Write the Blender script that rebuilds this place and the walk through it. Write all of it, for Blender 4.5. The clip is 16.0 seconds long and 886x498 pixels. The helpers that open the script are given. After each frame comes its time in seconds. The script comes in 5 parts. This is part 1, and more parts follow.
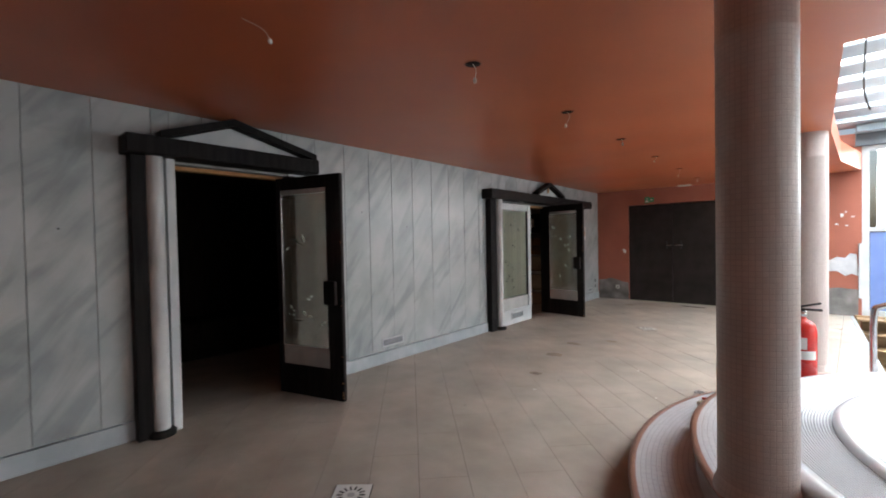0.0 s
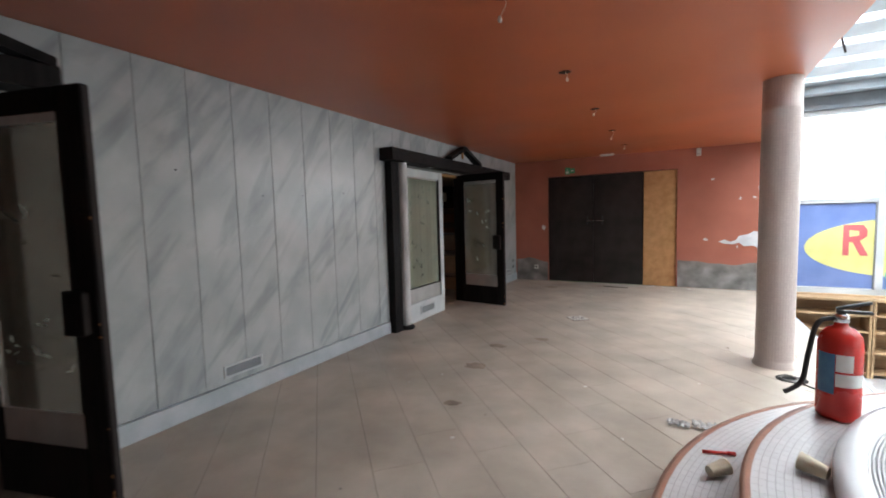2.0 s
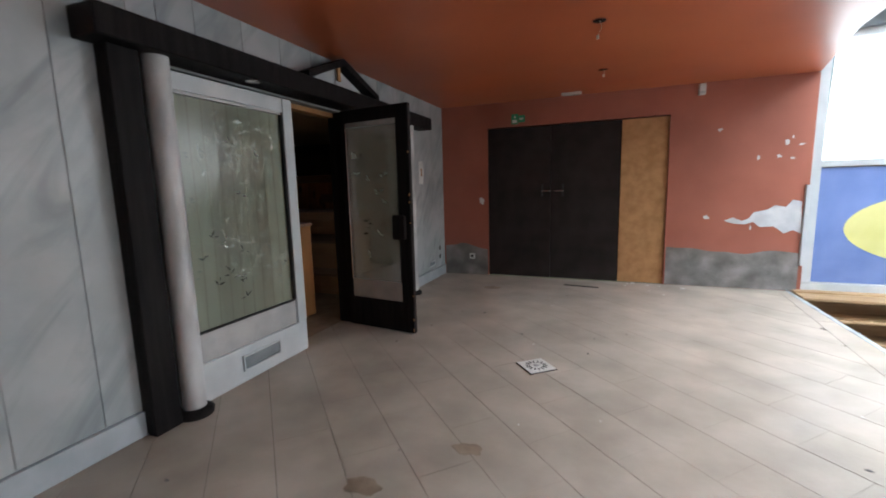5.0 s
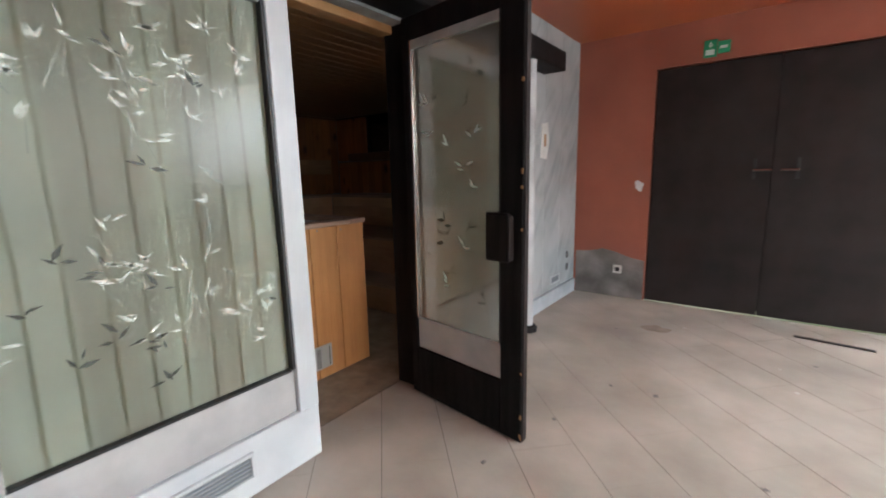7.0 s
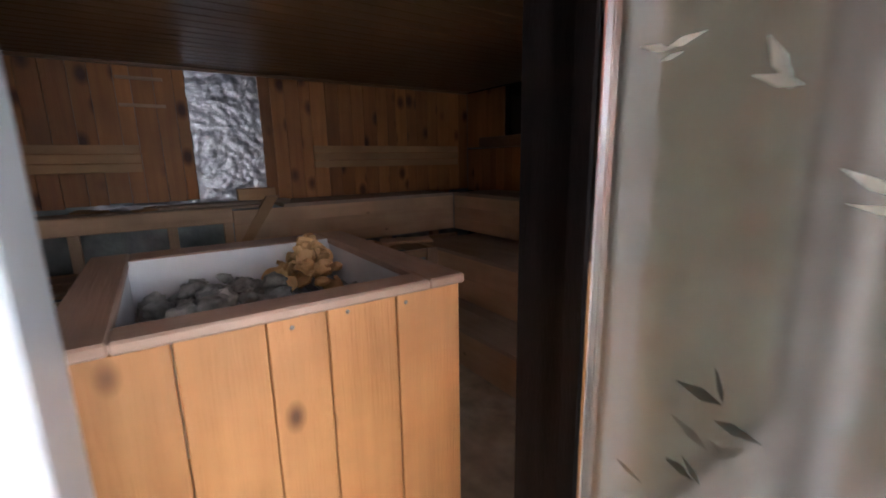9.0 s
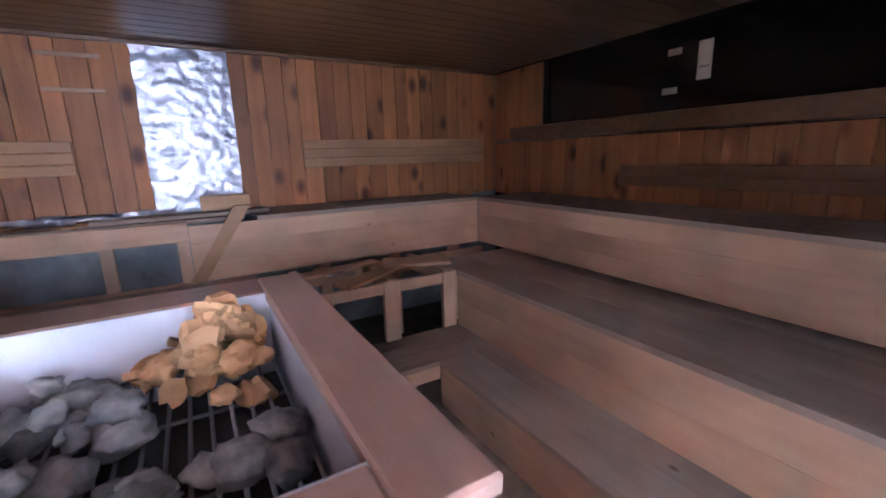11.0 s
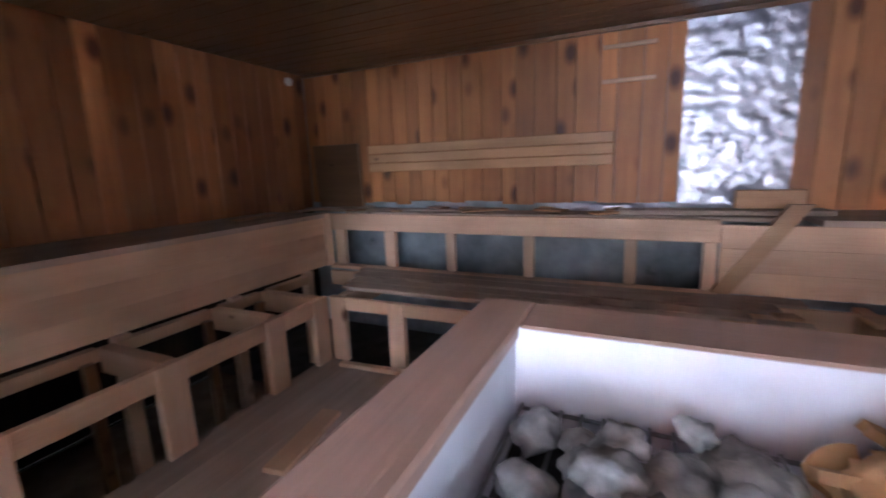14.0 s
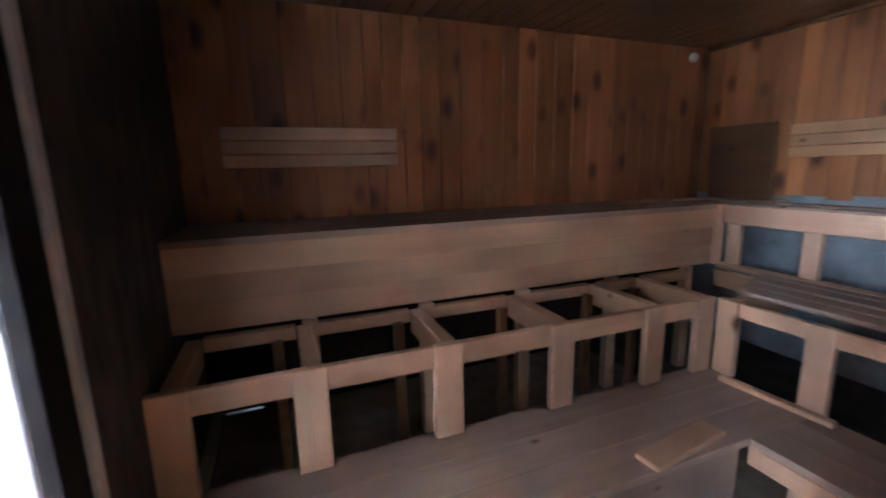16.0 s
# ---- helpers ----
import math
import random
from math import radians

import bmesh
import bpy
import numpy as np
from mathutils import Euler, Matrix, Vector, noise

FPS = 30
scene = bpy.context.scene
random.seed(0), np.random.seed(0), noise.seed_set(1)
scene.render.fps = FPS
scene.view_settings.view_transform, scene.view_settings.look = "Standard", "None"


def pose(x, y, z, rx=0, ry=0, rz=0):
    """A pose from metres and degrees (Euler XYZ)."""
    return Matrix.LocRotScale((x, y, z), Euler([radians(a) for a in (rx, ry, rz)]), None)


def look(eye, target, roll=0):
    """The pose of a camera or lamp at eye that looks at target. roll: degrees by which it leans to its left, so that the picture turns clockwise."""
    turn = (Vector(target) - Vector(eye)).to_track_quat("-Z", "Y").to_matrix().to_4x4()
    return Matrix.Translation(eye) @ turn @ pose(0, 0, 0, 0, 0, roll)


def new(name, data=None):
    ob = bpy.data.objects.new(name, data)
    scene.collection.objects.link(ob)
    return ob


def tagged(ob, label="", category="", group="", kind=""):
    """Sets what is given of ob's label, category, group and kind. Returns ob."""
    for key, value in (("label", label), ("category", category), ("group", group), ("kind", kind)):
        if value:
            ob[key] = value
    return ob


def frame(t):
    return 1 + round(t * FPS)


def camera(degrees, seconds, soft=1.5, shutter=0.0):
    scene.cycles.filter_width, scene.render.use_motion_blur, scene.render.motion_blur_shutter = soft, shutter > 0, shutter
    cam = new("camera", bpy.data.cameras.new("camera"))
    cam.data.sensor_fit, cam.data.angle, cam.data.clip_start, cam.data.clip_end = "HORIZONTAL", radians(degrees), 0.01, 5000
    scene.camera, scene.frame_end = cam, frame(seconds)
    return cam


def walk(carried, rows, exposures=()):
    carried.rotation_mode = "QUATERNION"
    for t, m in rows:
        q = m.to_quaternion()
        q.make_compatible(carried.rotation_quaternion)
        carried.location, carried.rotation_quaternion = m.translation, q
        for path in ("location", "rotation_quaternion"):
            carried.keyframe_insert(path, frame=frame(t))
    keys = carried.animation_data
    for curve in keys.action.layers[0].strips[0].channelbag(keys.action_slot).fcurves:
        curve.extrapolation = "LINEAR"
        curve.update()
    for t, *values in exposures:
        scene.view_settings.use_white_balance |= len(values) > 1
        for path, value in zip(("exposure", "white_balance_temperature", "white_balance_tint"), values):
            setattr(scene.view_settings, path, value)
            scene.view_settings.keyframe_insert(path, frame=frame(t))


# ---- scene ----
cam = camera(92.4, 16.0, soft=1.8, shutter=0.4)
PATH = [
    (0, (0.018, 0.315, 1.378), (-1.283, 1.833, 1.338), -1.1),
    (0.5, (-0.145, 0.567, 1.352), (-1.362, 2.153, 1.291), -1.2),
    (1, (-0.318, 0.853, 1.362), (-1.453, 2.497, 1.273), -1.3),
    (1.5, (-0.527, 1.171, 1.362), (-1.593, 2.859, 1.243), -1.6),
    (2, (-0.694, 1.579, 1.345), (-1.658, 3.325, 1.192), -1.5),
    (2.5, (-0.845, 1.957, 1.338), (-1.716, 3.749, 1.155), -1.5),
    (3, (-0.971, 2.365, 1.328), (-1.743, 4.197, 1.115), -1.4),
    (3.5, (-1.093, 2.806, 1.339), (-1.777, 4.669, 1.094), -1.4),
    (6, (-1.622, 5.027, 1.241), (-2.513, 6.786, 0.907), -1.3),
    (6.5, (-1.868, 5.422, 1.245), (-2.937, 7.077, 0.899), -1.2),
    (7, (-2.117, 5.828, 1.22), (-3.305, 7.398, 0.87), -1.3),
    (7.5, (-2.361, 6.171, 1.221), (-3.684, 7.629, 0.869), -1.5),
    (8, (-2.619, 6.497, 1.237), (-4.066, 7.832, 0.881), -1.3),
    (8.6, (-2.96, 6.797, 1.276), (-4.545, 7.952, 0.884), -0.7),
    (11, (-3.831, 7.439, 1.297), (-5.518, 8.425, 0.871), -1.6),
    (11.5, (-3.959, 7.454, 1.283), (-5.617, 8.489, 0.859), -1.7),
    (12, (-4.064, 7.399, 1.299), (-5.781, 8.333, 0.874), -1.7),
    (12.5, (-4.14, 7.303, 1.303), (-6.0, 7.911, 0.89), -1.5),
    (13, (-4.188, 7.168, 1.285), (-6.137, 7.367, 0.882), -1.7),
    (13.5, (-4.233, 7.053, 1.265), (-6.173, 6.764, 0.877), -1.9),
    (14, (-4.261, 7.043, 1.258), (-6.043, 6.218, 0.883), -2.0),
    (14.5, (-4.23, 7.006, 1.262), (-5.768, 5.782, 0.894), -1.9),
    (15, (-4.184, 6.936, 1.247), (-5.509, 5.484, 0.876), -1.5),
    (15.5, (-4.153, 6.896, 1.25), (-5.222, 5.249, 0.871), -1.5),
    (16, (-4.119, 6.871, 1.219), (-4.825, 5.037, 0.848), -1.2),
]
SKYLIGHT, WINDOWS, POOLSIDE = 3000.0, 260.0, 150.0
EXPO = [(0, -0.25, 6350, 10), (0.5, -0.3, 6350, 10), (1, -0.35, 6300, 10), (1.5, -0.2, 6350, 10), (2, -0.5, 6350, 10), (2.5, -0.9, 6350, 10), (3.5, -0.95, 6250, 10), (6, -0.2, 6150, 10), (7, 0.55, 6200, 10), (8.5, 1.1, 6100, 12), (11, 3.35, 4900, 22), (12.5, 3.4, 5000, 24), (14, 3.4, 5250, 21), (15, 3.55, 5200, 18), (16, 3.65, 5050, 15)]

# world, sun, sky light, exposure
walk(cam, [(t, look(eye, target, roll)) for t, eye, target, roll in PATH], EXPO)
wd = bpy.data.worlds.new("sky_world")
scene.world = wd
wd.use_nodes = True
wn, wl = wd.node_tree.nodes, wd.node_tree.links
sky = wn.new("ShaderNodeTexSky")
sky.sky_type, sky.sun_disc = "NISHITA", False
sky.sun_elevation, sky.sun_rotation = radians(38), radians(70)
sky.dust_density = 4.0
bg = wn["Background"]
bg.inputs[1].default_value = 0.15
wl.new(sky.outputs[0], bg.inputs[0])
sun = new("sun", bpy.data.lights.new("sun", "SUN"))
sun.data.energy, sun.data.angle, sun.data.color = 0.8, radians(20), (1, 0.97, 0.93)
sun.matrix_world = look((8, 8, 9), (0, 5, 0))


def sky_lamp(name, eye, target, sx, sy, power, col=(0.93, 0.97, 1.0)):
    ob = new(name, bpy.data.lights.new(name, "AREA"))
    ob.data.shape, ob.data.size, ob.data.size_y = "RECTANGLE", sx, sy
    ob.data.energy, ob.data.color = power, col
    ob.matrix_world = look(eye, target)
    return ob


sky_lamp("skylight_daylight", (3.2, 6.65, 4.3), (3.2, 5.85, 0), 6.0, 6.4, SKYLIGHT)
sky_lamp("pool_window_daylight", (6.5, 4.6, 1.5), (0, 4.6, 1.3), 9.6, 2.2, POOLSIDE)
sky_lamp("window_daylight", (3.4, 10.3, 2.07), (3.3, 0, 1.2), 5.0, 1.3, WINDOWS)


# ---- materials ----
def mk(name, c1, c2, size=4.0, stretch=(1, 1, 1), rough=0.6, bump=0.15, metal=0.0, rnd=0.0, stain=0.25, stain_size=0.7, fine=40.0, contrast=(0.35, 0.65)):
    m = bpy.data.materials.new(name)
    m.use_nodes = True
    n, l = m.node_tree.nodes, m.node_tree.links
    p = n["Principled BSDF"]
    tc, oi = n.new("ShaderNodeTexCoord"), n.new("ShaderNodeObjectInfo")
    mp = n.new("ShaderNodeMapping")
    mp.inputs["Scale"].default_value = stretch
    ad = n.new("ShaderNodeVectorMath")
    ad.operation = "MULTIPLY_ADD"
    ad.inputs[1].default_value = (7.3, 5.1, 9.7) if rnd else (0, 0, 0)
    l.new(oi.outputs["Random"], ad.inputs[0])
    l.new(tc.outputs["Object"], ad.inputs[2])
    l.new(ad.outputs[0], mp.inputs[0])
    no = n.new("ShaderNodeTexNoise")
    no.inputs["Scale"].default_value, no.inputs["Detail"].default_value = size, 6
    l.new(mp.outputs[0], no.inputs["Vector"])
    rp = n.new("ShaderNodeValToRGB")
    rp.color_ramp.elements[0].position, rp.color_ramp.elements[1].position = contrast
    rp.color_ramp.elements[0].color, rp.color_ramp.elements[1].color = (*c1, 1), (*c2, 1)
    l.new(no.outputs["Fac"], rp.inputs[0])
    st = n.new("ShaderNodeTexNoise")
    st.inputs["Scale"].default_value, st.inputs["Detail"].default_value = stain_size, 8
    l.new(ad.outputs[0], st.inputs["Vector"])
    mr = n.new("ShaderNodeMapRange")
    mr.inputs[1].default_value, mr.inputs[2].default_value = 0.3, 0.7
    mr.inputs[3].default_value, mr.inputs[4].default_value = 1 - stain, 1 + stain * 0.4
    l.new(st.outputs["Fac"], mr.inputs[0])
    hs = n.new("ShaderNodeHueSaturation")
    l.new(rp.outputs[0], hs.inputs["Color"])
    rv = n.new("ShaderNodeMapRange")
    rv.inputs[3].default_value, rv.inputs[4].default_value = 1 - rnd, 1 + rnd
    l.new(oi.outputs["Random"], rv.inputs[0])
    mu = n.new("ShaderNodeMath")
    mu.operation = "MULTIPLY"
    l.new(mr.outputs[0], mu.inputs[0])
    l.new(rv.outputs[0], mu.inputs[1])
    l.new(mu.outputs[0], hs.inputs["Value"])
    l.new(hs.outputs[0], p.inputs["Base Color"])
    p.inputs["Metallic"].default_value = metal
    rr = n.new("ShaderNodeMapRange")
    rr.inputs[3].default_value, rr.inputs[4].default_value = max(rough - 0.12, 0.03), min(rough + 0.12, 1)
    l.new(st.outputs["Fac"], rr.inputs[0])
    l.new(rr.outputs[0], p.inputs["Roughness"])
    fn = n.new("ShaderNodeTexNoise")
    fn.inputs["Scale"].default_value, fn.inputs["Detail"].default_value = fine, 4
    l.new(mp.outputs[0], fn.inputs["Vector"])
    bp = n.new("ShaderNodeBump")
    bp.inputs["Strength"].default_value, bp.inputs["Distance"].default_value = bump, 0.01
    l.new(fn.outputs["Fac"], bp.inputs["Height"])
    l.new(bp.outputs[0], p.inputs["Normal"])
    return m


def marble(name):
    """White paint with soft grey veins that lean across the panels."""
    m = mk(name, (0.35, 0.385, 0.395), (0.45, 0.475, 0.48), 3.0, (1, 1, 1), 0.35, 0.03, stain=0.08)
    n, l = m.node_tree.nodes, m.node_tree.links
    p = n["Principled BSDF"]
    old = p.inputs["Base Color"].links[0].from_socket
    tc, oi = n.new("ShaderNodeTexCoord"), n.new("ShaderNodeObjectInfo")
    ad = n.new("ShaderNodeVectorMath")
    ad.operation = "MULTIPLY_ADD"
    ad.inputs[1].default_value = (0.7, 3.1, 2.3)
    l.new(oi.outputs["Random"], ad.inputs[0])
    l.new(tc.outputs["Object"], ad.inputs[2])
    mp = n.new("ShaderNodeMapping")
    mp.inputs["Scale"].default_value = (1, 0.5, 2.4)
    ro = n.new("ShaderNodeMapping")
    ro.inputs["Rotation"].default_value = (radians(-52), 0, 0)
    l.new(ad.outputs[0], ro.inputs[0])
    l.new(ro.outputs[0], mp.inputs[0])
    no = n.new("ShaderNodeTexNoise")
    no.inputs["Scale"].default_value, no.inputs["Detail"].default_value, no.inputs["Distortion"].default_value = 2.3, 9, 0.9
    l.new(mp.outputs[0], no.inputs["Vector"])
    rp = n.new("ShaderNodeValToRGB")
    e = rp.color_ramp.elements
    e[0].position, e[0].color = 0.33, (0.68, 0.71, 0.72, 1)
    e[1].position, e[1].color = 0.52, (1, 1, 1, 1)
    l.new(no.outputs["Fac"], rp.inputs[0])
    mx = n.new("ShaderNodeMix")
    mx.data_type, mx.blend_type = "RGBA", "MULTIPLY"
    mx.inputs[0].default_value = 1
    l.new(old, mx.inputs[6])
    l.new(rp.outputs[0], mx.inputs[7])
    l.new(mx.outputs[2], p.inputs["Base Color"])
    return m


def mosaic(name, c1, c2, grout, w, h, rough=0.35):
    """Small tiles laid by the mesh's own unrolled coordinates, with sunk joints."""
    m = mk(name, c1, c2, 3, rough=rough, bump=0.0)
    n, l = m.node_tree.nodes, m.node_tree.links
    p = n["Principled BSDF"]
    uv = n.new("ShaderNodeUVMap")
    br = n.new("ShaderNodeTexBrick")
    br.offset = 0
    br.inputs["Scale"].default_value = 1
    br.inputs["Brick Width"].default_value, br.inputs["Row Height"].default_value = w, h
    br.inputs["Mortar Size"].default_value, br.inputs["Mortar Smooth"].default_value = 0.0016, 0.3
    br.inputs["Color1"].default_value, br.inputs["Color2"].default_value, br.inputs["Mortar"].default_value = (*c1, 1), (*c2, 1), (*grout, 1)
    l.new(uv.outputs[0], br.inputs["Vector"])
    old = p.inputs["Base Color"].links[0].from_socket
    mx = n.new("ShaderNodeMix")
    mx.data_type = "RGBA"
    mx.inputs[0].default_value = 0.7
    l.new(old, mx.inputs[6])
    l.new(br.outputs["Color"], mx.inputs[7])
    l.new(mx.outputs[2], p.inputs["Base Color"])
    bp = n.new("ShaderNodeBump")
    bp.invert = True
    bp.inputs["Strength"].default_value, bp.inputs["Distance"].default_value = 0.5, 0.003
    l.new(br.outputs["Fac"], bp.inputs["Height"])
    l.new(bp.outputs[0], p.inputs["Normal"])
    return m


def glassy(name, tint, rough, see=1.0):
    m = mk(name, tint, tint, 3, rough=rough, bump=0.02, stain=0.1)
    p = m.node_tree.nodes["Principled BSDF"]
    p.inputs["Transmission Weight"].default_value = see
    p.inputs["IOR"].default_value = 1.45
    return m


def pine(name, c1, c2, rnd=0.25, along=2, rough=0.55, knots=0.1):
    """Knotty softwood, with the grain along the given axis."""
    st = [14.0, 14.0, 14.0]
    st[along] = 0.9
    m = mk(name, c1, c2, 1.6, tuple(st), rough, 0.25, rnd=rnd, stain=0.3, stain_size=2.2, fine=9, contrast=(0.2, 0.8))
    n, l = m.node_tree.nodes, m.node_tree.links
    p = n["Principled BSDF"]
    old = p.inputs["Base Color"].links[0].from_socket
    tc, oi = n.new("ShaderNodeTexCoord"), n.new("ShaderNodeObjectInfo")
    ad = n.new("ShaderNodeVectorMath")
    ad.operation = "MULTIPLY_ADD"
    ad.inputs[1].default_value = (3.3, 4.1, 6.7)
    l.new(oi.outputs["Random"], ad.inputs[0])
    l.new(tc.outputs["Object"], ad.inputs[2])
    vo = n.new("ShaderNodeTexVoronoi")
    vo.inputs["Scale"].default_value = 5.5
    sc = n.new("ShaderNodeMapping")
    k = [1.0, 1.0, 1.0]
    k[along] = 0.6
    sc.inputs["Scale"].default_value = k
    l.new(ad.outputs[0], sc.inputs[0])
    l.new(sc.outputs[0], vo.inputs["Vector"])
    rp = n.new("ShaderNodeValToRGB")
    rp.color_ramp.elements[0].position, rp.color_ramp.elements[0].color = knots * 0.5, (0.2, 0.13, 0.09, 1)
    rp.color_ramp.elements[1].position, rp.color_ramp.elements[1].color = knots + 0.07, (1, 1, 1, 1)
    l.new(vo.outputs["Distance"], rp.inputs[0])
    mx = n.new("ShaderNodeMix")
    mx.data_type, mx.blend_type = "RGBA", "MULTIPLY"
    mx.inputs[0].default_value = 1
    l.new(old, mx.inputs[6])
    l.new(rp.outputs[0], mx.inputs[7])
    l.new(mx.outputs[2], p.inputs["Base Color"])
    return m


M_MARBLE = marble("painted_marble")
M_SKIRT = mk("skirting_paint", (0.36, 0.41, 0.44), (0.46, 0.5, 0.53), 5, rough=0.45, stain=0.2)
M_JOINT = mk("joint_grey", (0.2, 0.21, 0.21), (0.3, 0.31, 0.31), 8)
M_RED = mk("terracotta_paint", (0.335, 0.104, 0.064), (0.39, 0.125, 0.078), 2, rough=0.5, bump=0.12, stain=0.18, fine=120)
M_CEIL = mk("terracotta_gloss_ceiling", (0.42, 0.105, 0.042), (0.48, 0.125, 0.05), 1.2, rough=0.36, bump=0.05, stain=0.15, fine=90)
M_PLASTER = mk("bare_plaster", (0.2, 0.19, 0.18), (0.29, 0.28, 0.27), 5, rough=0.95, bump=0.6, stain=0.5, stain_size=4)
M_FILLER = mk("white_filler", (0.55, 0.57, 0.6), (0.72, 0.73, 0.74), 6, rough=0.9, bump=0.4)
M_TILE = mk("floor_tile", (0.395, 0.345, 0.285), (0.475, 0.42, 0.355), 3, rough=0.45, bump=0.08, stain=0.28, stain_size=1.6)
M_TILEDARK = mk("stained_tile", (0.25, 0.19, 0.135), (0.34, 0.27, 0.2), 6, rough=0.5, stain=0.4, stain_size=8)
M_GROUT = mk("floor_grout", (0.13, 0.115, 0.1), (0.2, 0.18, 0.16), 9, rough=0.95)
M_BLACK = mk("black_stained_wood", (0.006, 0.0055, 0.006), (0.016, 0.014, 0.014), 2, (12, 12, 1), 0.4, 0.3)
M_DOORBROWN = mk("dark_brown_door_paint", (0.022, 0.017, 0.016), (0.034, 0.026, 0.024), 4, rough=0.5, bump=0.1, stain=0.3, fine=150)
M_PLY = mk("bare_chipboard", (0.4, 0.2, 0.075), (0.52, 0.28, 0.12), 9, rough=0.75, bump=0.2, stain=0.2)
M_WHITE = mk("white_gloss_paint", (0.5, 0.54, 0.56), (0.6, 0.63, 0.64), 4, rough=0.35, bump=0.05, stain=0.12)
M_COLWHITE = mk("painted_half_column", (0.42, 0.43, 0.44), (0.6, 0.61, 0.61), 4, (1, 1, 0.6), 0.5, 0.1, stain=0.3, stain_size=2)
M_GREY = mk("brushed_metal_panel", (0.42, 0.42, 0.42), (0.52, 0.52, 0.51), 6, rough=0.5, bump=0.1, metal=0.3)
M_STEEL = mk("chrome_steel", (0.6, 0.6, 0.6), (0.72, 0.72, 0.72), 8, rough=0.2, bump=0.03, metal=1.0)
M_DARKPLASTIC = mk("black_plastic", (0.012, 0.012, 0.013), (0.025, 0.025, 0.026), 8, rough=0.45)
M_COLUMN = mosaic("column_mosaic", (0.54, 0.47, 0.44), (0.48, 0.415, 0.39), (0.38, 0.33, 0.305), 0.021, 0.021)
M_STEPMOS = mosaic("white_step_mosaic", (0.5, 0.5, 0.5), (0.45, 0.45, 0.46), (0.26, 0.25, 0.25), 0.05, 0.025)
M_TERRA = mosaic("terracotta_edge_mosaic", (0.36, 0.18, 0.12), (0.3, 0.15, 0.1), (0.22, 0.16, 0.13), 0.03, 0.03)
M_TUB = mk("white_acrylic", (0.56, 0.58, 0.59), (0.62, 0.63, 0.64), 3, rough=0.15, bump=0.01, stain=0.06)
M_EXTRED = mk("extinguisher_red", (0.5, 0.02, 0.015), (0.58, 0.03, 0.02), 5, rough=0.28, bump=0.02)
M_LBLUE = mk("label_blue", (0.08, 0.2, 0.36), (0.1, 0.24, 0.4), 30, rough=0.5)
M_PAPER = mk("white_paper", (0.68, 0.68, 0.64), (0.78, 0.78, 0.75), 12, rough=0.8)
M_CARD = mk("yellowed_card", (0.55, 0.49, 0.36), (0.66, 0.6, 0.46), 14, rough=0.75)
M_GREEN = mk("exit_green", (0.02, 0.28, 0.13), (0.03, 0.34, 0.16), 8, rough=0.4)
M_BLUE = mk("poster_blue", (0.14, 0.22, 0.5), (0.18, 0.26, 0.54), 3, rough=0.5)
M_YELLOW = mk("poster_yellow", (0.72, 0.69, 0.26), (0.78, 0.74, 0.32), 3, rough=0.5)
M_POSRED = mk("poster_red", (0.6, 0.12, 0.13), (0.66, 0.15, 0.16), 3, rough=0.5)
M_POSGREEN = mk("poster_green", (0.2, 0.52, 0.4), (0.25, 0.57, 0.45), 3, rough=0.5)
M_SHELF = mk("worn_shelf_wood", (0.38, 0.24, 0.12), (0.5, 0.34, 0.19), 2, (1, 9, 9), 0.65, 0.2, stain=0.4)
M_GLASS = glassy("clear_glass", (0.93, 0.97, 0.96), 0.03)
M_ROOFGLASS = glassy("frosted_roof_glass", (0.9, 0.95, 0.98), 0.3)
M_WRAP = glassy("clear_wrapping", (0.9, 0.92, 0.92), 0.12, 0.6)
M_BARS = mk("pale_roof_panels", (0.2, 0.24, 0.27), (0.27, 0.31, 0.34), 3, rough=0.5)
M_GREYBEAM = mk("grey_beam", (0.1, 0.12, 0.14), (0.16, 0.18, 0.2), 3, rough=0.5)
M_CABLE = mk("cable_black", (0.01, 0.01, 0.01), (0.02, 0.02, 0.02), 5, rough=0.5)
M_ETCH = mk("etched_leaf", (0.64, 0.7, 0.62), (0.74, 0.78, 0.72), 20, rough=0.3)
M_DARKLEAF = mk("dark_leaf_print", (0.04, 0.05, 0.04), (0.09, 0.1, 0.08), 20, rough=0.4)
M_WALLPINE = pine("sauna_wall_pine", (0.27, 0.1, 0.027), (0.43, 0.182, 0.056), 0.26, knots=0.21)
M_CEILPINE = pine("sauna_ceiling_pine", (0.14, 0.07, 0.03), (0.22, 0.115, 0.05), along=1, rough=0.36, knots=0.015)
M_NEWPINE_X = pine("pale_bench_pine_x", (0.5, 0.315, 0.19), (0.6, 0.395, 0.25), 0.08, 0, knots=0.015)
M_NEWPINE_Y = pine("pale_bench_pine_y", (0.5, 0.315, 0.19), (0.6, 0.395, 0.25), 0.08, 1, knots=0.015)
M_NEWPINE_Z = pine("pale_post_pine", (0.52, 0.345, 0.22), (0.62, 0.42, 0.28), 0.1, 2)
M_BENCH_X = pine("dusty_bench_boards_x", (0.3, 0.225, 0.17), (0.4, 0.305, 0.235), 0.1, 0, 0.75, knots=0.015)
M_BENCH_Y = pine("dusty_bench_boards_y", (0.3, 0.225, 0.17), (0.4, 0.305, 0.235), 0.1, 1, 0.75, knots=0.015)
M_RAILPINE = pine("pale_backrest_pine", (0.36, 0.2, 0.09), (0.46, 0.27, 0.13), 0.08, 1, knots=0.015)
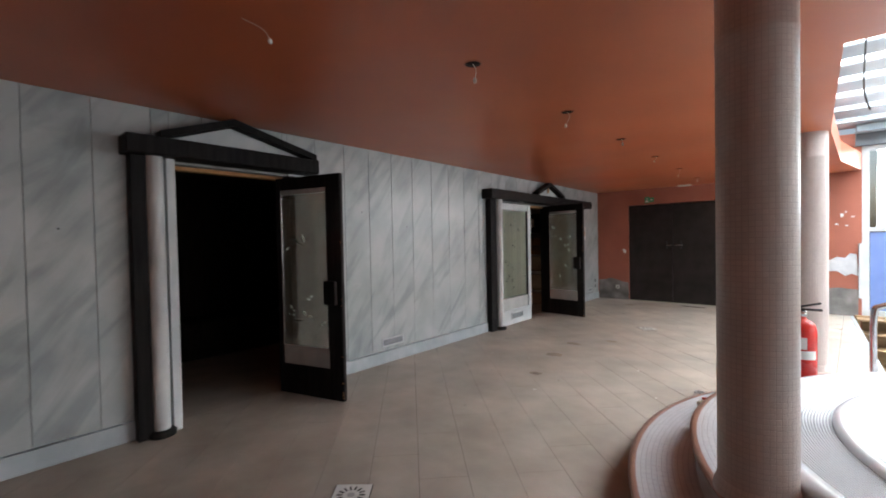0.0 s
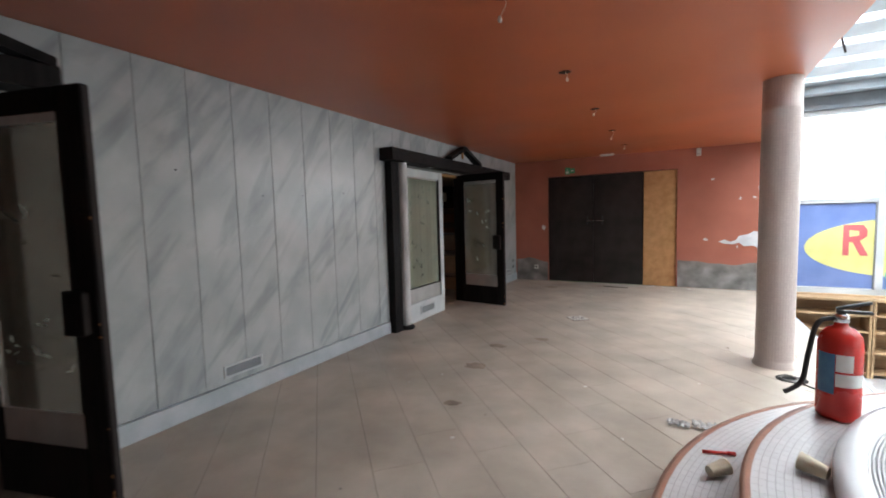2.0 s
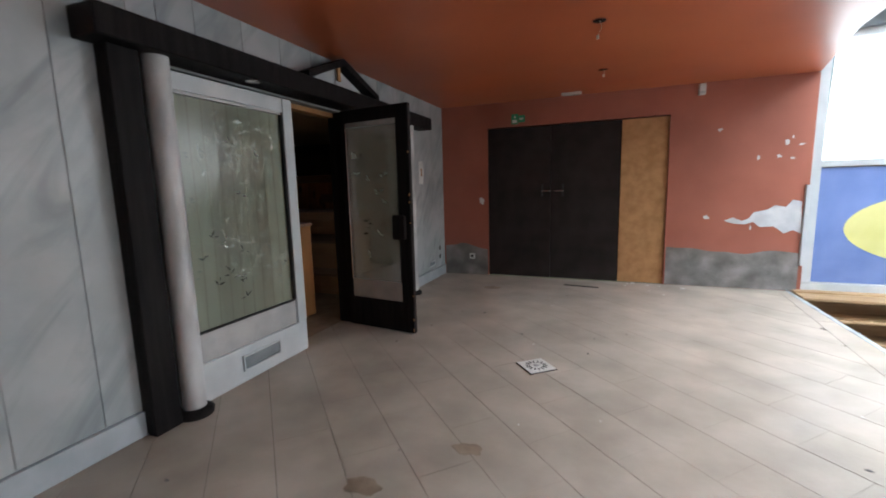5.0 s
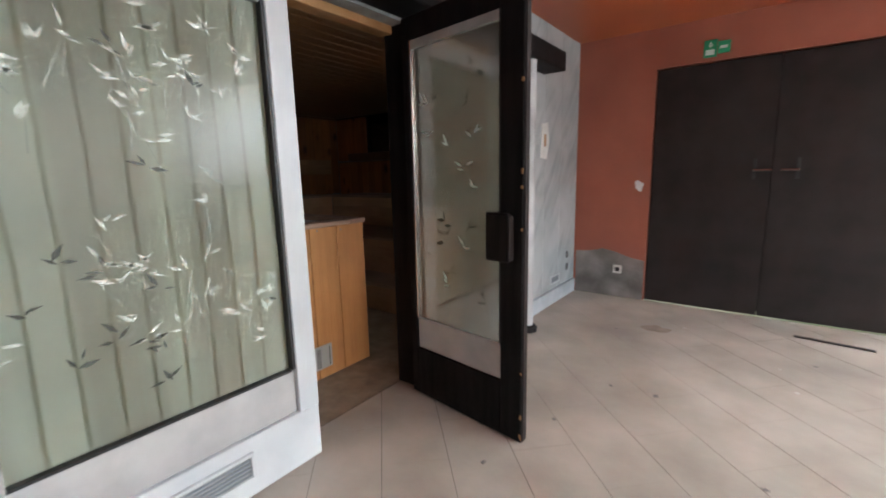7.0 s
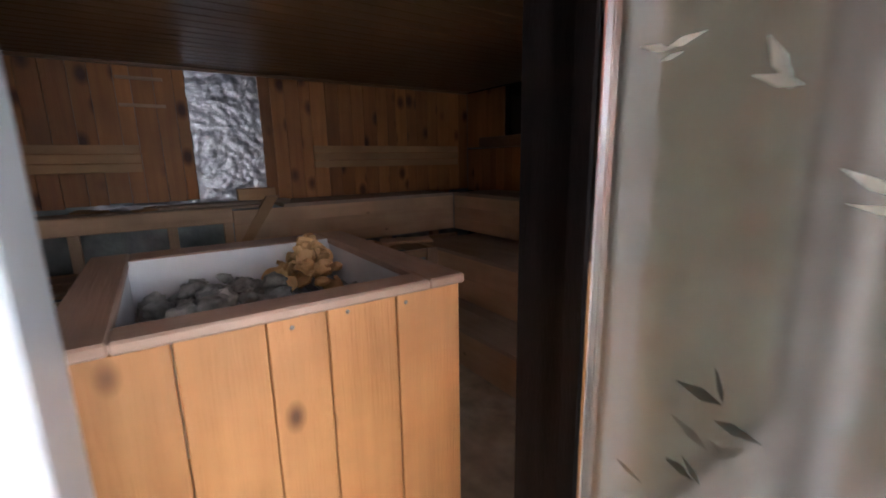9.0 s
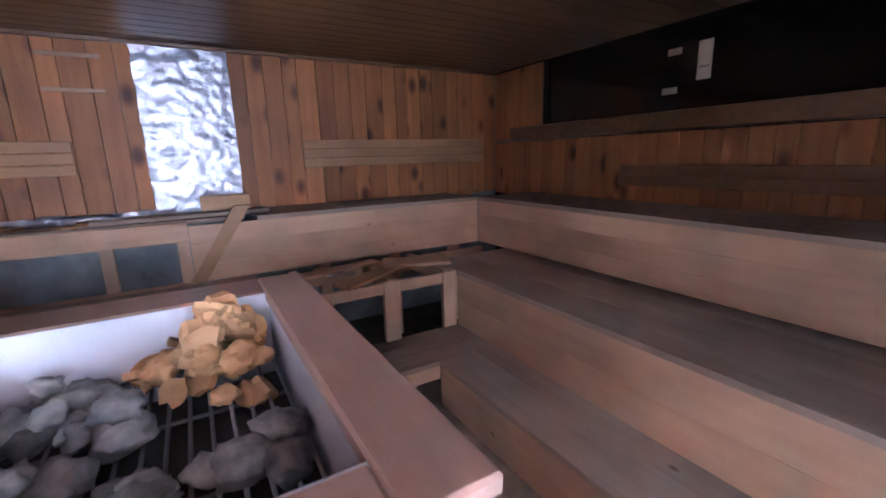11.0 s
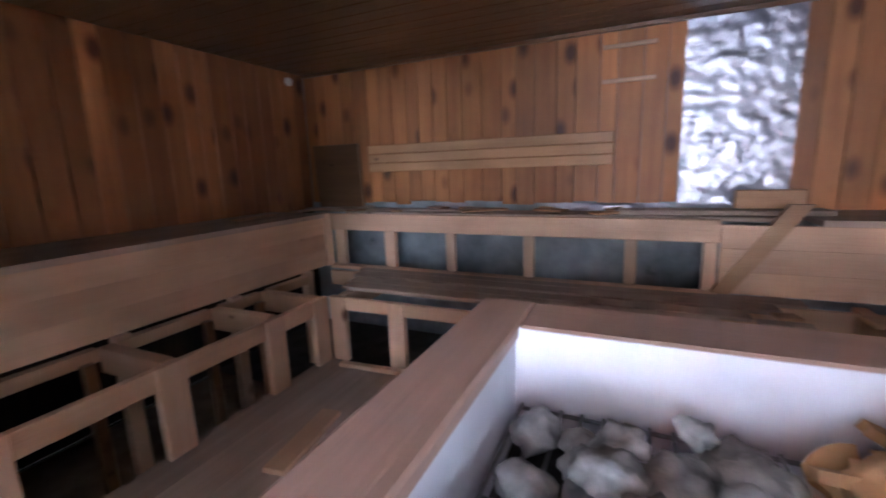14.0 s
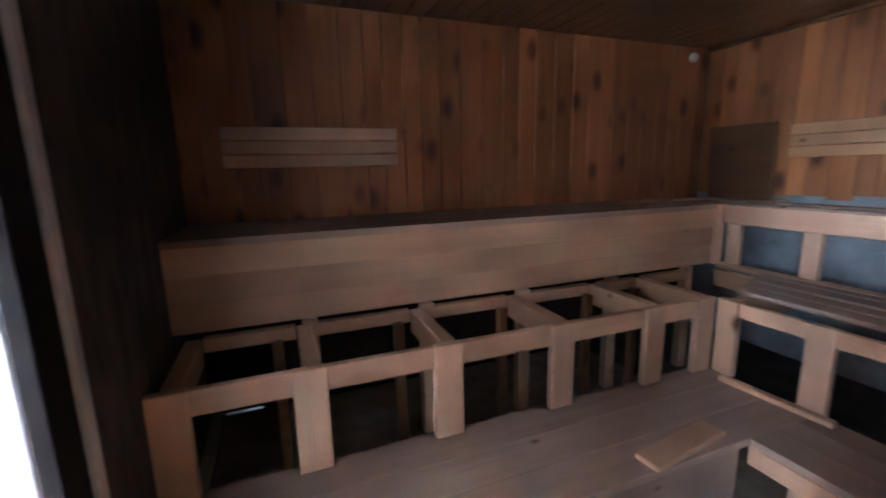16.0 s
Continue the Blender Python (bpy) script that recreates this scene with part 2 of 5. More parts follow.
M_STOVEPINE = pine("orange_stove_cladding", (0.46, 0.2, 0.065), (0.58, 0.28, 0.1), 0.14, 2, 0.5)
M_RIM = pine("brown_stove_rim", (0.36, 0.235, 0.175), (0.46, 0.31, 0.235), 0.06, 1, 0.5, knots=0.015)
M_RIM_X = pine("brown_stove_rim_x", (0.36, 0.235, 0.175), (0.46, 0.31, 0.235), 0.06, 0, 0.5, knots=0.015)
M_FOIL = mk("crinkled_foil", (0.3, 0.3, 0.335), (0.4, 0.4, 0.435), 8, rough=0.36, bump=0.12, metal=1.0, stain=0.1, fine=30)
M_STOVEWHITE = mk("stove_white_sheet", (0.66, 0.67, 0.72), (0.74, 0.75, 0.78), 3, rough=0.5, bump=0.05, stain=0.12, stain_size=3)
M_STONE = mk("sauna_stone", (0.16, 0.17, 0.165), (0.38, 0.38, 0.36), 22, rough=0.85, bump=0.5, rnd=0.3)
M_CHIP = mk("torn_cork_lumps", (0.42, 0.24, 0.1), (0.62, 0.38, 0.18), 9, rough=0.85, bump=0.5, rnd=0.2)
M_SMOKE = mk("dark_reflecting_glass", (0.004, 0.004, 0.005), (0.006, 0.006, 0.007), 3, rough=0.06, bump=0.01)
# Near-black paints in the missing light of closed rooms and hollows.
M_UNLIT = mk("unlit_near_black", (0.012, 0.009, 0.008), (0.024, 0.017, 0.014), 3, (8, 8, 1), 0.7, 0.2)
M_DARKLINING = mk("dark_mottled_timber", (0.03, 0.024, 0.02), (0.09, 0.07, 0.055), 5, (3, 3, 1), 0.8, 0.3, stain=0.5, stain_size=3)
M_INSUL = mk("blue_grey_backing", (0.18, 0.21, 0.215), (0.34, 0.38, 0.39), 4, rough=0.32, bump=0.3, stain=0.5, stain_size=3)
# Dark colour stands in for the shade beneath the open benches.
M_VOIDDARK = mk("dark_void_floor", (0.03, 0.03, 0.026), (0.07, 0.068, 0.06), 6, rough=0.95, bump=0.5)
M_GROUND = mk("ground_grass_gravel", (0.1, 0.12, 0.05), (0.26, 0.25, 0.16), 0.5, rough=0.95)
M_OUTWALL = mk("pale_render", (0.5, 0.5, 0.46), (0.6, 0.6, 0.55), 2, rough=0.9)
M_LOWFLOOR = mk("pool_floor_tile", (0.3, 0.3, 0.3), (0.42, 0.42, 0.41), 2, rough=0.4, stain=0.3)


def bamboo_glass():
    """Printed glass: pale upright canes on a grey-green ground."""
    m = mk("bamboo_printed_glass", (0.6, 0.68, 0.58), (0.72, 0.79, 0.68), 5, rough=0.14, bump=0.03, stain=0.2, stain_size=1.5)
    n, l = m.node_tree.nodes, m.node_tree.links
    p = n["Principled BSDF"]
    old = p.inputs["Base Color"].links[0].from_socket
    tc, mp, no = n.new("ShaderNodeTexCoord"), n.new("ShaderNodeMapping"), n.new("ShaderNodeTexNoise")
    mp.inputs["Scale"].default_value = (1, 9.5, 0.12)
    no.inputs["Scale"].default_value, no.inputs["Detail"].default_value = 1.0, 3
    l.new(tc.outputs["Object"], mp.inputs[0])
    l.new(mp.outputs[0], no.inputs["Vector"])
    rp = n.new("ShaderNodeValToRGB")
    rp.color_ramp.elements[0].position, rp.color_ramp.elements[0].color = 0.36, (0.82, 0.82, 0.76, 1)
    rp.color_ramp.elements[1].position, rp.color_ramp.elements[1].color = 0.52, (1.1, 1.15, 1.08, 1)
    l.new(no.outputs["Fac"], rp.inputs[0])
    mx = n.new("ShaderNodeMix")
    mx.data_type, mx.blend_type = "RGBA", "MULTIPLY"
    mx.inputs[0].default_value = 1
    l.new(old, mx.inputs[6])
    l.new(rp.outputs[0], mx.inputs[7])
    l.new(mx.outputs[2], p.inputs["Base Color"])
    wv = n.new("ShaderNodeTexWave")
    wv.bands_direction = "Y"
    wv.inputs["Scale"].default_value, wv.inputs["Distortion"].default_value, wv.inputs["Detail"].default_value, wv.inputs["Detail Scale"].default_value = 3.4, 1.2, 2, 0.4
    l.new(tc.outputs["Object"], wv.inputs["Vector"])
    r2 = n.new("ShaderNodeValToRGB")
    r2.color_ramp.elements[0].position, r2.color_ramp.elements[0].color = 0.0, (0.5, 0.48, 0.38, 1)
    r2.color_ramp.elements[1].position, r2.color_ramp.elements[1].color = 0.07, (1, 1, 1, 1)
    l.new(wv.outputs["Fac"], r2.inputs[0])
    m2 = n.new("ShaderNodeMix")
    m2.data_type, m2.blend_type = "RGBA", "MULTIPLY"
    m2.inputs[0].default_value = 1
    l.new(mx.outputs[2], m2.inputs[6])
    l.new(r2.outputs[0], m2.inputs[7])
    l.new(m2.outputs[2], p.inputs["Base Color"])
    p.inputs["Specular IOR Level"].default_value = 0.7
    tr, mix = n.new("ShaderNodeBsdfTranslucent"), n.new("ShaderNodeMixShader")
    tr.inputs["Color"].default_value = (0.9, 0.88, 0.83, 1)
    mix.inputs[0].default_value = 0.68
    l.new(p.outputs[0], mix.inputs[1])
    l.new(tr.outputs[0], mix.inputs[2])
    l.new(mix.outputs[0], n["Material Output"].inputs["Surface"])
    return m


M_BAMBOO = bamboo_glass()
for m, spec, rg in ((M_BLACK, 0.12, 0.55), (M_DOORBROWN, 0.2, 0.6), (M_UNLIT, 0.1, 0.8), (M_PLASTER, 0.2, 0.95), (M_TILE, 0.35, None)):
    p = m.node_tree.nodes["Principled BSDF"]
    p.inputs["Specular IOR Level"].default_value = spec
    if rg:
        m.node_tree.links.remove(p.inputs["Roughness"].links[0])
        p.inputs["Roughness"].default_value = rg

# ---- building helpers ----
ORIGIN = {}


def box(x0, x1, y0, y1, z0, z1, bevel=0.003, bm=None):
    b = bmesh.new()
    bmesh.ops.create_cube(b, size=1)
    for v in b.verts:
        v.co = Vector((x0 + (v.co.x + 0.5) * (x1 - x0), y0 + (v.co.y + 0.5) * (y1 - y0), z0 + (v.co.z + 0.5) * (z1 - z0)))
    bevel = min(bevel, 0.3 * min(abs(x1 - x0), abs(y1 - y0), abs(z1 - z0)))
    if bevel > 0:
        bmesh.ops.bevel(b, geom=b.edges[:], offset=bevel, segments=1, affect="EDGES")
    return join(bm, b)


def join(bm, b):
    if bm is None:
        return b
    me = bpy.data.meshes.new("tmp")
    b.to_mesh(me)
    b.free()
    bm.from_mesh(me)
    bpy.data.meshes.remove(me)
    return bm


def turned(bm, m):
    bmesh.ops.transform(bm, matrix=m, verts=bm.verts[:])
    return bm


def lathe(profile, centre, seg=32, start=0.0, end=360.0, bm=None, uv=False):
    """A turned shape from (radius, height) pairs round an upright axis, unrolled to metres."""
    b = bmesh.new()
    full = end - start >= 360
    cols = seg if full else seg + 1
    rings = [[b.verts.new((centre[0] + r * math.cos(a), centre[1] + r * math.sin(a), z)) for a in
              [radians(start + (end - start) * i / seg) for i in range(cols)]] for r, z in profile]
    lay = b.loops.layers.uv.new("UVMap") if uv else None
    run = [0.0]
    for (r0, z0), (r1, z1) in zip(profile, profile[1:]):
        run.append(run[-1] + math.hypot(r1 - r0, z1 - z0))
    big = max(r for r, z in profile)
    for j in range(len(profile) - 1):
        for i in range(seg):
            k = (i + 1) % cols
            f = b.faces.new((rings[j][i], rings[j][k], rings[j + 1][k], rings[j + 1][i]))
            f.smooth = True
            if uv:
                step = radians(end - start) * big / seg
                for lp, (u, v) in zip(f.loops, ((i, j), (i + 1, j), (i + 1, j + 1), (i, j + 1))):
                    lp[lay].uv = (u * step, run[v])
    return join(bm, b)


def tube(points, r, bm=None, seg=8):
    b = bmesh.new()
    pts = [Vector(p) for p in points]
    prev = None
    for i, p in enumerate(pts):
        d = (pts[min(i + 1, len(pts) - 1)] - pts[max(i - 1, 0)]).normalized()
        q = d.to_track_quat("Z", "Y").to_matrix()
        ring = [b.verts.new(p + q @ Vector((r * math.cos(2 * math.pi * k / seg), r * math.sin(2 * math.pi * k / seg), 0))) for k in range(seg)]
        if prev:
            for k in range(seg):
                b.faces.new((prev[k], prev[(k + 1) % seg], ring[(k + 1) % seg], ring[k])).smooth = True
        else:
            b.faces.new(ring[::-1])
        prev = ring
    b.faces.new(prev)
    return join(bm, b)


def smooth_path(points, n=6):
    """A rounded line through the points."""
    out = []
    P = [Vector(p) for p in points]
    P = [P[0]] + P + [P[-1]]
    for i in range(1, len(P) - 2):
        for k in range(n):
            t = k / n
            a, b, c, d = P[i - 1], P[i], P[i + 1], P[i + 2]
            out.append(0.5 * (2 * b + (c - a) * t + (2 * a - 5 * b + 4 * c - d) * t * t + (3 * b - a - 3 * c + d) * t ** 3))
    return out + [P[-2]]


def prism(outline, axis, a, b):
    """A flat outline pushed along an axis from a to b; outline pairs are the other two axes in order."""
    bm = bmesh.new()

    def put(u, v, w):
        return bm.verts.new({"x": (w, u, v), "y": (u, w, v), "z": (u, v, w)}[axis])
    lo, hi = [put(u, v, a) for u, v in outline], [put(u, v, b) for u, v in outline]
    bm.faces.new(lo[::-1])
    bm.faces.new(hi)
    for i in range(len(lo)):
        k = (i + 1) % len(lo)
        bm.faces.new((lo[i], lo[k], hi[k], hi[i]))
    bmesh.ops.recalc_face_normals(bm, faces=bm.faces[:])
    return bm


def blob(cx, cz, rx, rz, n=28, rough=0.0, seed=0):
    rr = random.Random(seed)
    ph = [(rr.uniform(0, 6.28), rr.uniform(0.3, 1)) for _ in range(6)]
    out = []
    for i in range(n):
        a = 2 * math.pi * i / n
        k = 1 + rough * sum(w * math.sin((j + 2) * a + p) for j, (p, w) in enumerate(ph)) / 2
        out.append((cx + rx * k * math.cos(a), cz + rz * k * math.sin(a)))
    return out


def thing(name, at, label, category, group="", kind=""):
    ob = new(name)
    ob.location = at
    ob.empty_display_size = 0.1
    ORIGIN[ob.name] = Vector(at)
    return tagged(ob, label, category, group, kind)


def part(name, bm, mat, parent, label=""):
    o = ORIGIN[parent.name]
    bmesh.ops.translate(bm, vec=-o, verts=bm.verts[:])
    me = bpy.data.meshes.new(name)
    bm.to_mesh(me)
    bm.free()
    me.materials.append(mat)
    ob = new(name, me)
    ob.parent = parent
    ORIGIN[ob.name] = o
    return tagged(ob, label)


def solid(name, bm, mat, label, category, group="", kind="", at=(0, 0, 0)):
    bmesh.ops.translate(bm, vec=-Vector(at), verts=bm.verts[:])
    me = bpy.data.meshes.new(name)
    bm.to_mesh(me)
    bm.free()
    me.materials.append(mat)
    ob = new(name, me)
    ob.location = at
    ORIGIN[ob.name] = Vector(at)
    return tagged(ob, label, category, group, kind)


def struct(name, bm, mat, label, category):
    return solid(name, bm, mat, label, category, kind="structure")


# ---- structure: hall ----
CEIL, W = 2.39, -3.62
far = struct("wall_far", box(-6.9, -2.95, 10.04, 10.3, 0, 3.0, 0), M_RED, "terracotta painted end wall with peeling paint", "wall")
part("lintel_piece", box(-2.95, -0.69, 10.04, 10.3, 2.06, 3.0, 0), M_RED, far)
part("side_piece", box(-0.69, 0.70, 10.04, 10.3, -1.3, 3.0, 0), M_RED, far)
part("door_backing", box(-2.95, -0.69, 10.2, 10.3, 0, 2.06, 0), M_BLACK, far)

# marble-painted wall: core with two openings, then panels
OPEN1, OPEN2 = (1.42, 2.38), (5.88, 8.66)
core = struct("wall_marble", box(-3.78, -3.64, -3.2, OPEN1[0], 0, CEIL, 0), M_JOINT, "wall of tall white marble-painted panels", "wall")
part("core_middle", box(-3.78, -3.64, OPEN1[1], 4.5, 0, CEIL, 0), M_JOINT, core)
part("core_thin", box(-3.70, -3.64, 4.5, OPEN2[0], 0, CEIL, 0), M_JOINT, core)
part("core_end", box(-3.70, -3.64, OPEN2[1], 10.04, 0, CEIL, 0), M_JOINT, core)
part("core_over_door", box(-3.78, -3.64, OPEN1[0], OPEN1[1], 2.0, CEIL, 0), M_JOINT, core)
part("core_over_portal", box(-3.78, -3.64, OPEN2[0], OPEN2[1], 1.97, CEIL, 0), M_JOINT, core)
for a, b in ((-3.2, OPEN1[0]), (OPEN1[1], OPEN2[0]), (OPEN2[1], 10.03)):
    part("skirting", box(-3.64, -3.605, a, b, 0.001, 0.135, 0.004), M_SKIRT, core)

ceil = struct("ceiling", prism([(-3.78, -3.2), (6.2, -3.2), (6.2, 3.47), (0.17, 3.47), (0.2, 6.05), (0.38, 8.5), (0.70, 10.04), (-3.78, 10.04)], "z", CEIL, CEIL + 0.28),
              M_CEIL, "glossy terracotta painted ceiling", "ceiling")
struct("wall_back", box(-3.78, 6.2, -3.4, -3.2, -1.3, 3.0, 0), M_RED, "plain terracotta wall closing the hall", "wall")
pool = struct("wall_pool", box(6.2, 6.4, -3.4, 10.3, -1.3, 0.35, 0), M_OUTWALL, "pale glazed wall beyond the pool", "wall")
part("head_piece", box(6.2, 6.4, -3.4, 10.3, 2.62, 4.6, 0), M_OUTWALL, pool)
part("end_piece", box(6.2, 6.4, -3.4, -0.4, 0.35, 2.62, 0), M_OUTWALL, pool)
for i in range(9):
    part("window_post", box(6.25, 6.35, -0.4 + i * 1.31, -0.3 + i * 1.31, 0.35, 2.62, 0.004), M_WHITE, pool)
struct("wall_over_ceiling", box(0.3, 6.2, 3.3, 3.45, CEIL + 0.28, 4.4, 0), M_OUTWALL, "pale upstand wall beneath the glass roof", "wall")
struct("wall_upstand", box(-0.1, 0.12, 3.45, 10.3, CEIL + 0.28, 4.4, 0), M_OUTWALL, "pale upstand wall beneath the glass roof", "wall")

# hall floor slab with its edge, and the lower pool floor
struct("floor", box(-3.78, 0.60, -3.2, 10.04, -1.3, -0.005, 0), M_GROUT, "dark floor slab beneath the hall tiles", "floor")
struct("floor_lower", box(0.60, 6.2, -3.2, 10.04, -1.3, -1.15, 0), M_LOWFLOOR, "lower pool floor of grey tiles", "floor")
struct("floor_side", box(0.60, 6.2, -3.2, 2.0, -1.15, -0.006, 0), M_GROUT, "floor slab beside the tub", "floor")
struct("ground", box(-60, 60, 11.0, 160, -1.6, -1.4, 0), M_GROUND, "pale grass and gravel ground outdoors", "ground")

# ---- glazed wall and glass roof ----
win = struct("window_1", box(0.70, 6.2, 10.06, 10.16, -0.02, 0.1, 0.004), M_WHITE, "tall white-framed glazed wall with advertising film", "window")
for z0, z1 in ((1.39, 1.46), (2.70, 2.78)):
    part("window_frame", box(0.70, 6.2, 10.06, 10.16, z0, z1, 0.004), M_WHITE, win)
posts = [0.70 + 1.16 * i for i in range(5)]
for i, x in enumerate(posts):
    part("window_frame", box(x, x + 0.09, 10.05, 10.17, 0.1, 2.70, 0.004), M_WHITE, win)
    x1 = posts[i + 1] if i < 4 else 6.2
    for z0, z1 in ((0.1, 1.39), (1.46, 2.70)):
        ob = part("pane", box(x + 0.09, x1, 10.105, 10.113, z0, z1, 0), M_GLASS, win)
        ob.visible_shadow = False
part("window_sill", box(0.62, 6.2, 9.95, 10.06, -0.03, 0.02, 0.006), M_SHELF, win, "worn wooden sill")
struct("lower_wall", box(0.70, 6.2, 10.10, 10.3, -1.3, -0.02, 0), M_SHELF, "wooden back of the shelves below the windows", "wall")
struct("roof_beam", box(0.62, 6.2, 10.0, 10.3, 2.78, 3.02, 0.006), M_GREYBEAM, "dark grey beam above the windows", "beam")
struct("roof_gutter", box(0.62, 6.2, 9.80, 10.0, 2.98, 3.2, 0.01), M_BARS, "pale metal gutter box at the roof foot", "trim")
roof = struct("glass_roof", box(0.1, 6.2, 3.4, 3.5, 4.28, 4.4, 0), M_BARS, "sloping glass roof with white glazing bars", "roof")
for i in range(14):
    k = i / 13
    y, z = 9.8 - 6.2 * k, 3.15 + 1.15 * k
    part("glazing_bar", prism([(y + 0.15, z - 0.078), (y - 0.15, z - 0.022), (y - 0.15, z + 0.0), (y + 0.15, z - 0.056)], "x", 0.1, 6.2), M_BARS, roof)
    if i < 13:
        y2, z2 = 9.8 - 6.2 * (k + 1 / 13), 3.15 + 1.15 * (k + 1 / 13)
        g = part("pane", prism([(y, z), (y2, z2), (y2, z2 + 0.008), (y, z + 0.008)], "x", 0.1, 6.2), M_ROOFGLASS, roof)
        g.visible_shadow = False
for x in (2.2, 4.2):
    part("rafter", prism([(9.8, 2.98), (3.5, 4.15), (3.5, 4.27), (9.8, 3.1)], "x", x, x + 0.08), M_GREYBEAM, roof)

# advertising film on the lower panes
def film(i):
    x0, x1 = posts[i] + 0.10, (posts[i + 1] if i < 4 else 6.2) - 0.01
    f = thing("window_film", (x0, 10.09, 0.11), "blue advertising film with yellow oval and red shapes", "window film", "films on the lower panes")
    part("ground_sheet", box(x0, x1, 10.092, 10.096, 0.11, 1.38, 0), M_BLUE, f)

    def clip(o):
        return [(min(max(x, x0), x1), min(max(z, 0.12), 1.37)) for x, z in o]
    part("oval", prism(clip(blob(2.2, 0.72, 1.15, 0.43, 64)), "y", 10.088, 10.092), M_YELLOW, f)
    if i == 0:
        part("red_shape", box(1.5, 1.57, 10.084, 10.088, 0.6, 1.06, 0), M_POSRED, f)
        part("red_shape", prism([(1.57, 1.06), (1.72, 1.06), (1.77, 0.99), (1.77, 0.89), (1.69, 0.82), (1.79, 0.6), (1.7, 0.6), (1.61, 0.8), (1.57, 0.8), (1.57, 0.88), (1.68, 0.9), (1.68, 0.97), (1.57, 0.98)], "y", 10.084, 10.088), M_POSRED, f)
    if i == 1:
        part("red_shape", box(2.03, 2.11, 10.084, 10.088, 0.6, 0.93, 0), M_POSRED, f)
        part("red_shape", box(2.03, 2.11, 10.084, 10.088, 0.98, 1.06, 0), M_POSRED, f)
        part("red_shape", prism(blob(2.34, 0.76, 0.14, 0.17, 30), "y", 10.084, 10.088), M_POSRED, f)
        part("red_shape", box(2.2, 2.27, 10.083, 10.087, 0.4, 0.93, 0), M_POSRED, f)
        part("green_shape", prism(blob(2.2, 0.34, 0.23, 0.13, 30, 0.12, 2), "y", 10.086, 10.090), M_POSGREEN, f)


for i in range(3):
    film(i)

# wooden shelving below the windows, facing the pool
def shelf_unit(x0, x1):
    s = thing("shelf_unit", (x0, 9.8, -1.15), "worn brown wooden shelving below the windows, empty", "shelf", "shelving below the windows")
    for x in (x0, x1 - 0.03):
        part("upright", box(x, x + 0.03, 9.74, 10.09, -1.15, -0.03, 0.003), M_SHELF, s)
    for z in (-1.1, -0.8, -0.5, -0.26):
        part("board", box(x0 + 0.03, x1 - 0.03, 9.76, 10.09, z, z + 0.03, 0.004), M_SHELF, s)
    part("top", box(x0, x1, 9.72, 10.09, -0.03, 0.0, 0.004), M_SHELF, s)


for i in range(4):
    shelf_unit(0.63 + 1.15 * i, 0.63 + 1.15 * (i + 1) - 0.01)

# ---- double door, chipboard, fittings on the far wall ----
def far_doors():
    for x0, x1, hx in ((-2.945, -2.092, -2.2), (-2.088, -1.235, -1.93)):
        d = thing("door", (x0, 10.07, 0), "dark brown painted double door leaf, closed, with scuffs", "door", "double door leaves")
        part("leaf", box(x0, x1, 10.06, 10.11, 0.006, 2.05, 0.004), M_DOORBROWN, d)
        h = part("handle", box(hx - 0.01, hx + 0.01, 10.035, 10.06, 1.18, 1.2, 0.004), M_STEEL, d, "chrome lever handle")
        s = -1 if hx < -2.1 else 1
        part("lever", box(min(hx, hx - s * 0.11), max(hx, hx - s * 0.11), 10.02, 10.036, 1.182, 1.198, 0.004), M_STEEL, h)
        part("handle_plate", box(hx - 0.012, hx + 0.012, 10.055, 10.06, 1.12, 1.28, 0.002), M_DARKPLASTIC, d)
    p = thing("chipboard_panel", (-0.96, 10.07, 0), "bare orange-brown chipboard panel closing part of the doorway", "panel")
    part("board", box(-1.228, -0.70, 10.055, 10.1, 0.005, 2.05, 0.004), M_PLY, p)
    part("edge_strip", box(-0.70, -0.685, 10.02, 10.06, 0.005, 2.06, 0.003), M_RED, p)


far_doors()


def wavy(x0, x1, z, amp, seed, n=60, end_drop=0.0):
    rr = random.Random(seed)
    ph = [rr.uniform(0, 6.28) for _ in range(6)]
    top = []
    for i in range(n + 1):
        k = i / n
        x = x0 + (x1 - x0) * k
        top.append((x, z + amp * sum(math.sin((j + 1) * 3.1 * (x1 - x0) * k + ph[j]) / (j + 1) for j in range(6)) * 0.6 - end_drop * abs(k - 0.4)))
    return [(x0, 0.003), (x1, 0.003)] + top[::-1]


struct("plaster_patch_1", prism(wavy(-3.6, -2.96, 0.46, 0.05, 3, end_drop=0.16), "y", 10.028, 10.039), M_PLASTER, "bare grey plaster where paint has come off", "plaster")
struct("plaster_patch_2", prism(wavy(-0.68, 0.66, 0.45, 0.035, 7), "y", 10.028, 10.039), M_PLASTER, "bare grey plaster where paint has come off", "plaster")
struct("filler_patch", prism([(-0.09, 0.80), (0.0, 0.84), (0.09, 0.80), (0.16, 0.83), (0.2, 0.9), (0.33, 0.93), (0.4, 0.98), (0.5, 0.96), (0.56, 1.04), (0.64, 1.02), (0.66, 0.66), (0.58, 0.7), (0.5, 0.66), (0.4, 0.74), (0.27, 0.73), (0.2, 0.79), (0.12, 0.76), (0.0, 0.77)], "y", 10.03, 10.038),
       M_FILLER, "pale filler patch with ragged edge", "plaster")
rr = random.Random(5)
